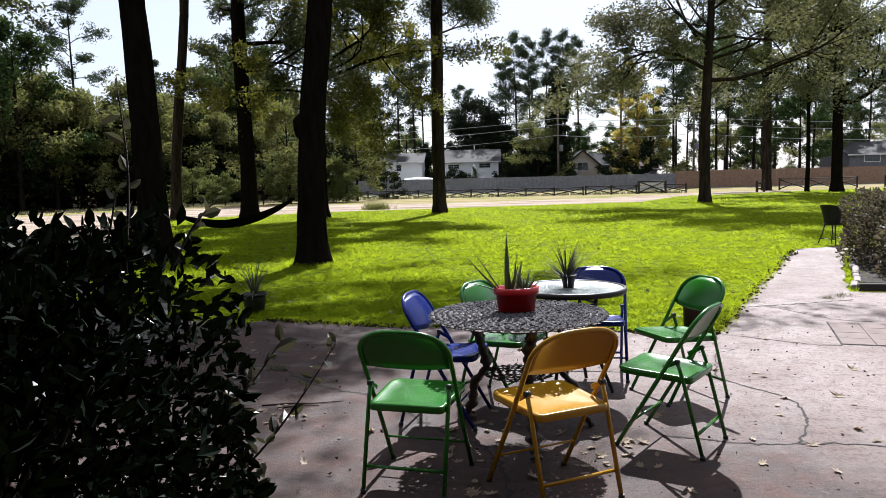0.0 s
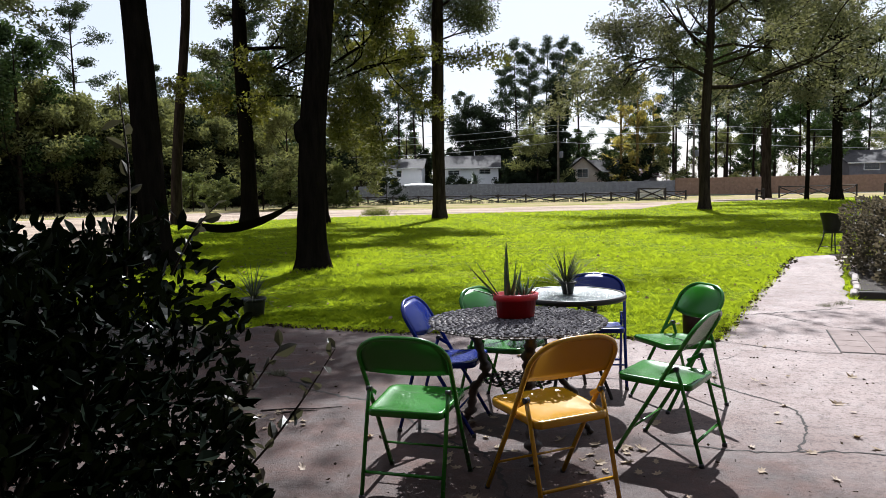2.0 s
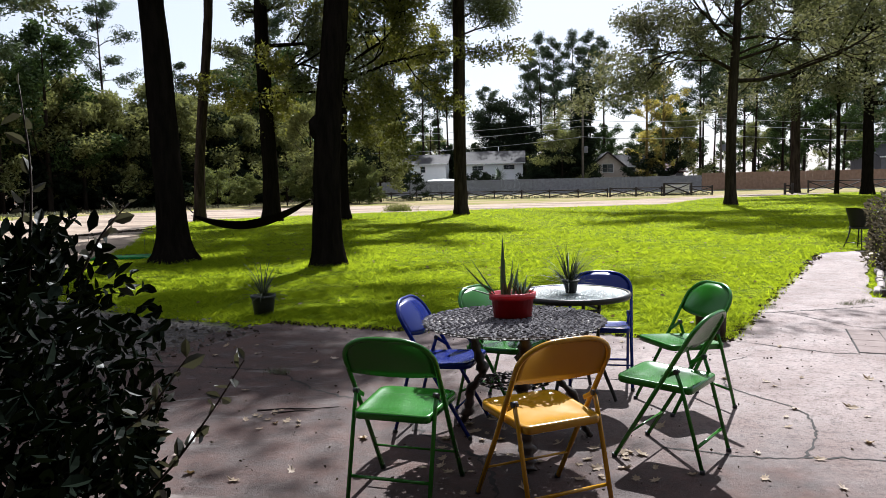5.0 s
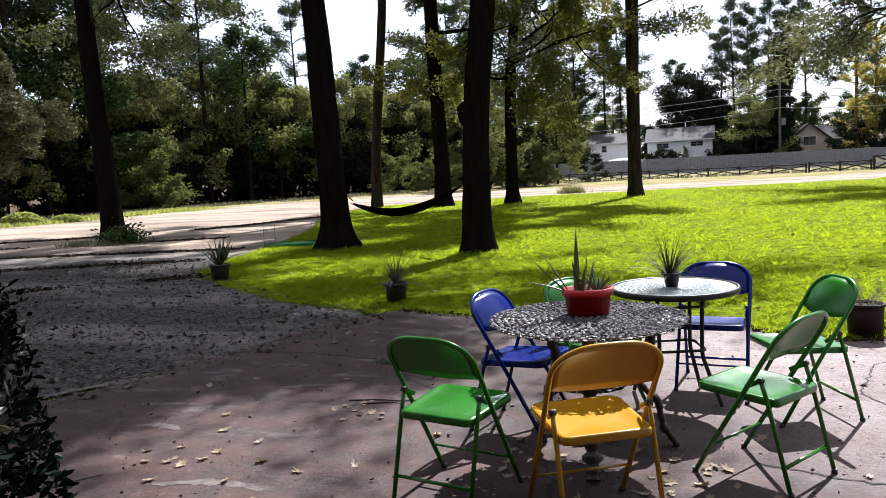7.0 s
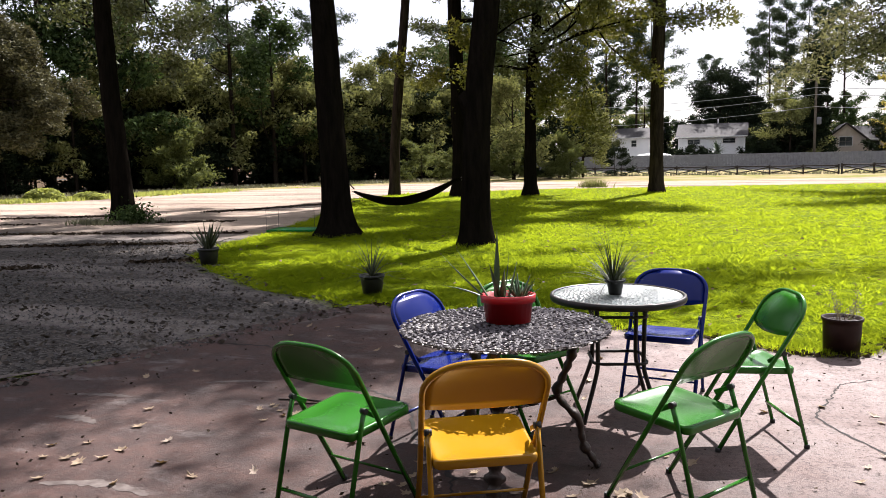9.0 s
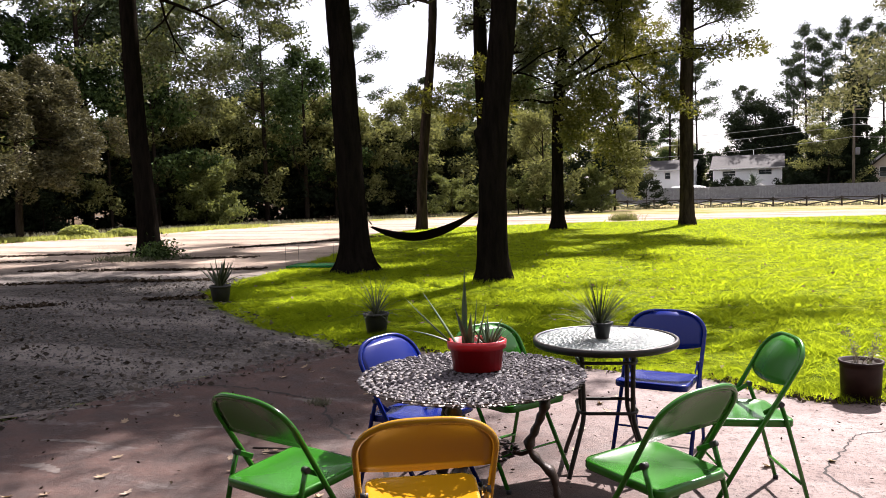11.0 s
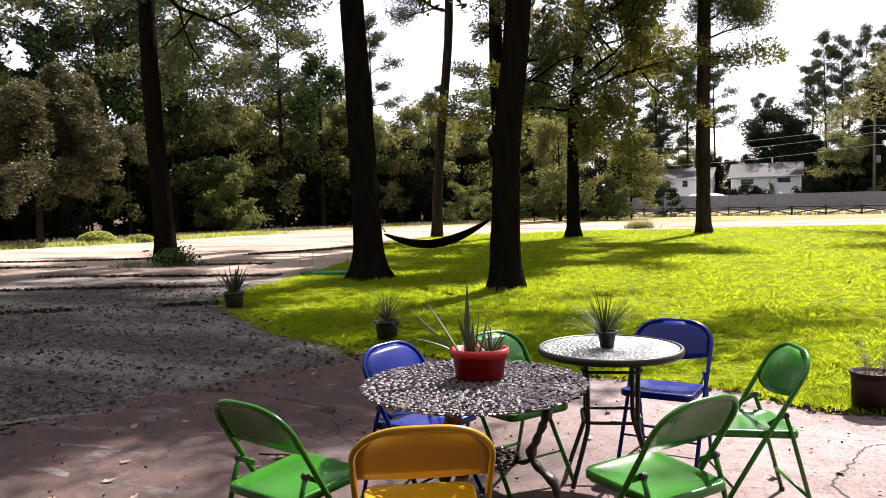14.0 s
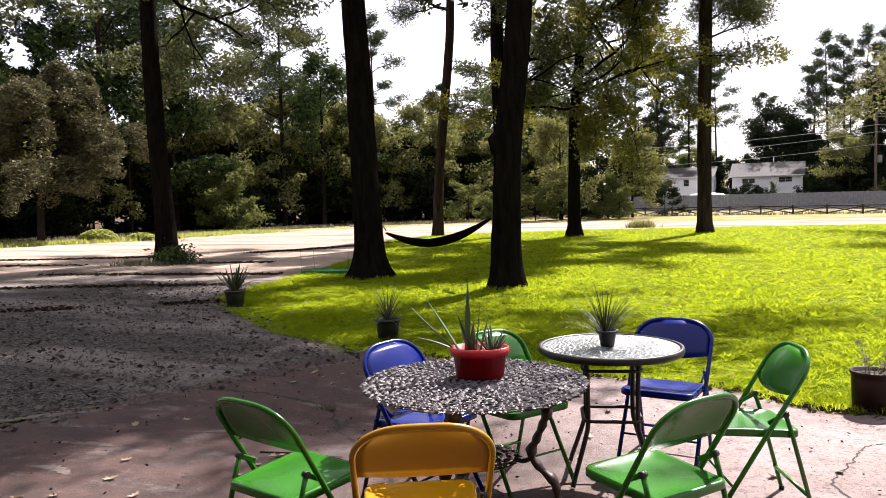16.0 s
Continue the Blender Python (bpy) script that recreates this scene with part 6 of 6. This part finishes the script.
# fallen oak leaves on the patio
def dead_leaf(seed):
    rg = np.random.default_rng(seed)
    bm = bmesh.new()
    out = []
    for k in range(14):
        a = math.tau * k / 14
        r = (0.034 if k % 2 else 0.019) * rg.uniform(0.8, 1.2)
        x, y = r * 1.45 * math.cos(a), r * 0.9 * math.sin(a)
        out.append(bm.verts.new((x, y, 0.004 + 0.25 * abs(y) + 6 * x * x * rg.uniform(0.4, 1.2))))
    mid = bm.verts.new((0, 0, 0.003))
    for k in range(14):
        bm.faces.new((out[k], out[(k + 1) % 14], mid))
    return mesh_of("dry_leaf", bm, dry_leaf_mat)


dead = [dead_leaf(k) for k in range(6)]
for me_ in dead[4:]:
    me_.materials[0] = pale_leaf_mat
spots = [(-0.9, 5.2), (-1.5, 5.9), (-1.9, 5.0), (2.33, 4.94), (1.7, 4.76), (1.95, 4.3), (2.5, 5.6), (2.2, 6.1), (1.2, 4.05), (0.75, 4.35), (-1.1, 6.9), (-0.6, 7.4), (2.9, 6.3), (2.0, 5.2), (1.6, 6.1), (0.2, 4.0), (-0.7, 4.4), (-1.4, 4.6), (-0.95, 4.25), (-2.2, 5.8), (-1.0, 3.9), (1.5, 3.9)]
for x, y in [(0.90, 4.75), (1.0, 4.4), (0.35, 5.1), (-1.19, 5.23), (-1.64, 4.3)]:
    spots += [(x + rng.normal(0, 0.14), y + rng.normal(0, 0.10)) for k in range(10)]
spots += [(rng.uniform(-2.5, 3.4), rng.uniform(3.4, 7.6)) for k in range(45)]
spots += [(0.2 + rng.normal(0, 0.12), y + rng.normal(0, 0.05)) for y in np.linspace(3.5, 5.0, 26)]
for k, (x, y) in enumerate(spots):
    ob = new("dry_leaf", dead[k % 2 if 21 < k < 72 or k > 116 else k % 6])
    s = rng.uniform(0.5, 1.05)
    ob.matrix_world = pose(x, y, 0.002, rng.normal(0, 9), rng.normal(0, 9), rng.uniform(0, 360)) @ Matrix.Scale(s, 4)
    tagged(ob, "curled dry oak leaf fallen on the patio", "leaf", "fallen leaves")

# cracks, dark and gritty
crack_mat = plain("grit in cracks", (0.012, 0.009, 0.008), (0.03, 0.024, 0.02), 40, 0.95)


def crack(pts, width, seed):
    rg = np.random.default_rng(seed)
    line = smooth_line([(x, y, 0.0025) for x, y in pts], 14)
    bm, last = bmesh.new(), None
    for i, q in enumerate(line):
        d = (line[min(i + 1, len(line) - 1)] - line[max(i - 1, 0)]).normalized()
        s = Vector((-d.y, d.x, 0))
        q = q + s * rg.normal(0, width * 0.9)
        w = width * rg.uniform(0.3, 1.2)
        row = (bm.verts.new(q - s * w), bm.verts.new(q + s * w))
        if last:
            bm.faces.new((last[0], row[0], row[1], last[1]))
        last = row
    bmesh.ops.recalc_face_normals(bm, faces=bm.faces)
    part("crack", bm, crack_mat, patio, "dark crack in the concrete")


crack([(-3.05, 6.54), (-2.34, 6.63), (-1.72, 6.55), (-1.4, 6.41), (-0.96, 5.91), (-0.43, 5.62)], 0.016, 1)
crack([(-0.43, 5.62), (-0.1, 5.01), (0.23, 4.63), (0.36, 4.12), (0.34, 3.39)], 0.014, 2)
crack([(2.25, 7.7), (2.89, 7.2), (3.17, 7.11)], 0.009, 3)
crack([(2.92, 9.06), (3.25, 9.14), (3.72, 9.28), (4.3, 9.48)], 0.014, 4)
crack([(3.25, 9.08), (3.59, 8.33), (3.9, 8.13)], 0.009, 5)
crack([(1.98, 6.5), (1.89, 6.07), (2.17, 5.56), (2.13, 5.14), (1.94, 4.71)], 0.008, 6)
crack([(1.23, 4.83), (1.74, 4.7), (2.25, 4.68), (3.24, 4.35)], 0.010, 7)
crack([(2.27, 7.0), (2.07, 6.83), (1.98, 6.5)], 0.006, 8)

drive_leaf = leafy("dull leaf litter", (0.030, 0.025, 0.021), (0.16, 0.138, 0.12), (0.08, 0.06, 0.03), 0.1, 0.8, 0.1)


def scar(pts, width, seed):
    """A ragged pale patch where the surface of the slab has worn off."""
    rg = np.random.default_rng(seed)
    line = smooth_line([(x, y, 0.0016) for x, y in pts], 10)
    bm, last = bmesh.new(), None
    for i, q in enumerate(line):
        d = (line[min(i + 1, len(line) - 1)] - line[max(i - 1, 0)]).normalized()
        side = Vector((-d.y, d.x, 0))
        w = width * math.sin(math.pi * (i + 0.4) / len(line)) ** 0.5
        row = (bm.verts.new(q - side * w * rg.uniform(0.35, 1.1)), bm.verts.new(q + side * w * rg.uniform(0.35, 1.1)))
        if last:
            bm.faces.new((last[0], row[0], row[1], last[1]))
        last = row
    bmesh.ops.recalc_face_normals(bm, faces=bm.faces)
    part("worn_patch", bm, scar_mat, patio, "pale worn patch of concrete")


scar_mat = plain("bare pale concrete", (0.165, 0.140, 0.128), (0.085, 0.068, 0.062), 16, 0.9, 0, 0.6, 0.006, 0.1)
scar([(-3.66, 4.94), (-3.34, 5.46), (-2.9, 5.89)], 0.065, 1)
scar([(-2.70, 5.08), (-2.45, 5.15), (-2.2, 5.18)], 0.035, 2)
scar([(-2.36, 4.72), (-2.2, 4.74), (-2.02, 4.70)], 0.05, 3)
scar([(-1.75, 6.48), (-1.5, 6.46), (-1.32, 6.42)], 0.04, 4)
scar([(-2.45, 7.45), (-2.3, 7.75), (-2.18, 8.05)], 0.05, 5)
scar([(-1.2, 7.48), (-1.05, 7.7), (-0.93, 7.9)], 0.045, 6)
scar([(-1.95, 5.6), (-1.7, 5.72), (-1.5, 5.76)], 0.03, 7)
scar([(-1.6, 3.95), (-1.3, 4.05), (-1.0, 4.02)], 0.05, 8)
for pts in ([(-1.24, 5.42), (-1.05, 5.47), (-0.9, 5.47), (-0.72, 5.52)], [(-2.14, 3.70), (-2.05, 3.86), (-1.95, 4.0)], [(-1.12, 5.36), (-0.98, 5.42), (-0.86, 5.42)]):
    bm = bmesh.new()
    line = smooth_line([(x, y, 0.006) for x, y in pts], 4)
    tube(bm, line, np.linspace(0.006, 0.003, len(line)).tolist(), 5)
    single("fallen_twig", bm, twig_mat, "thin dark twig fallen on the patio", "twig", "fallen twigs")


# leaf litter on the drive and the lawn
def litter(name, label, xy, z, size, mat):
    c = np.column_stack([xy, z + rng.uniform(0.004, 0.02, len(xy))])
    single(name, leaves(name, c, size, rng, mat, 0.6, 0.5, lie=0.75), None, label, "leaf litter", kind="stuff")


xy = np.column_stack([rng.uniform(-10.5, -1.9, 9000), rng.uniform(3.2, 14, 9000)])
dd, dp = sdf(xy[:, 0], xy[:, 1], DRIVE), sdf(xy[:, 0], xy[:, 1], PATIO)
keep = (dd > -0.3) & (dp < 0.55) & (rng.uniform(0, 1, len(xy)) < np.where(dp > -1.2, 1.0, 0.55))
litter("drive_litter", "dry leaf litter strewn over the gravel", xy[keep], np.where(dp[keep] > 0, 0.004, -0.012), 0.052, drive_leaf)
xy = np.column_stack([rng.uniform(-3.4, 3.6, 950), rng.uniform(3.2, 8.2, 950)])
xy = xy[sdf(xy[:, 0], xy[:, 1], PATIO) > 0.05]
litter("patio_specks", "dark crumbs of leaf and dirt on the patio", xy, np.full(len(xy), 0.0), 0.019, rot_leaf)
# first line: a leaf ridge; the thinner lines imitate shadow streaks with dark litter
ridge = []
for line, n, wide in (([(-24, 17.0), (-19, 18.8), (-15.5, 21.3), (-13.9, 24.2), (-12.9, 28.5)], 3600, 0.16), ([(-22, 15.2), (-16, 17.0), (-11.5, 18.6)], 1100, 0.10), ([(-19, 13.3), (-12.5, 14.8), (-9.0, 15.6)], 1300, 0.09), ([(-15, 10.6), (-11, 12.6), (-8.2, 13.6)], 1000, 0.10), ([(-11, 8.2), (-8.4, 10.2), (-6.7, 11.4)], 700, 0.10)):
    way = smooth_line([(x, y, 0) for x, y in line], 12)
    k = rng.integers(0, len(way) - 1, n)
    f = rng.uniform(0, 1, n)
    base = np.array([tuple(way[i].lerp(way[i + 1], t))[:2] for i, t in zip(k, f)])
    patchy = np.sin(base[:, 0] * 1.7) + np.sin(base[:, 0] * 0.6 + 2) > -0.9
    ridge.append((base + rng.normal(0, wide, (n, 2)))[patchy])
ridge = np.concatenate(ridge)
litter("drive_debris", "dark leaf ridge on the drive, and litter lines imitating shadow streaks", ridge, np.full(len(ridge), -0.015), 0.085, rot_leaf)
xy = lawn_points(-8, 8, 8, 20, 420)
litter("lawn_litter", "brown fallen leaves lying in the lawn", xy, np.full(len(xy), 0.0), 0.06, dry_leaf_mat)

# mulch under the hedge
bm = bmesh.new()
box(bm, (4.6, 5.2, 0.05), pose(8.05, 12.3, -0.008, 0, 0, -23), 0.012)
single("hedge_bed", bm, soil, "dark mulched bed under the hedge", "bed", kind="structure")

# rotting bits gathered along the ragged edge between patio and lawn
pts = [(x + rng.normal(0, 0.05), y + rng.normal(0, 0.05)) for (ax, ay), (bx, by) in zip(PATIO[6:17], PATIO[7:18]) for x, y in [(ax + (bx - ax) * k / 90, ay + (by - ay) * k / 90) for k in range(90)]]
litter("edge_litter", "dark rotting bits along the patio edge", np.array(pts), np.full(len(pts), 0.0), 0.05, rot_leaf)

# stone edging of the bed beside the path, and the dark step
edge_stone = plain("pale edging stone", (0.22, 0.18, 0.165), (0.32, 0.28, 0.26), 9, 0.85, 0, 0.5, 0.01)
bed = thing("bed_edging", pose(0, 0, 0), "row of pale stones edging the hedge bed", "edging", kind="structure")
for k in range(16):
    f = (k + 0.5) / 16
    x, y = 4.62 + (6.55 - 4.62) * f, 10.25 + (14.75 - 10.25) * f
    bm = bmesh.new()
    box(bm, (0.085, 0.27, 0.07), pose(x + 0.06 + rng.normal(0, 0.012), y, 0.035 + rng.normal(0, 0.006), rng.normal(0, 2), rng.normal(0, 2), -23 + rng.normal(0, 4)), 0.018)
    part("stone", bm, edge_stone, bed)
bm = bmesh.new()
box(bm, (4.4, 0.10, 0.09), pose(6.8, 9.72, 0.045, 0, 0, -11), 0.012)
single("timber_edge", bm, rail_dark, "dark timber edging along the hedge bed", "edging", kind="structure", m=None)
# square of scored pavers let into the concrete
paver_mat = plain("pinkish pavers", (0.145, 0.102, 0.091), (0.205, 0.160, 0.147), 7, 0.8, 0, 0.4, 0.008, 0.2)
pav = thing("paver_panel", pose(3.19, 7.16, 0.0, 0, 0, -16), "panel of worn pavers let into the concrete", "paving", kind="structure")
for i in range(4):
    for j in range(4):
        bm = bmesh.new()
        box(bm, (0.253, 0.250, 0.02), pose(0.13 + i * 0.26, 0.13 + j * 0.257, -0.004 + rng.normal(0, 0.0005)), 0.0015)
        part("paver", bm, paver_mat, pav)
bm = bmesh.new()
box(bm, (1.06, 1.05, 0.006), pose(0.52, 0.515, 0.0), 0.0)
part("joint_bed", bm, crack_mat, pav, "dark joints")
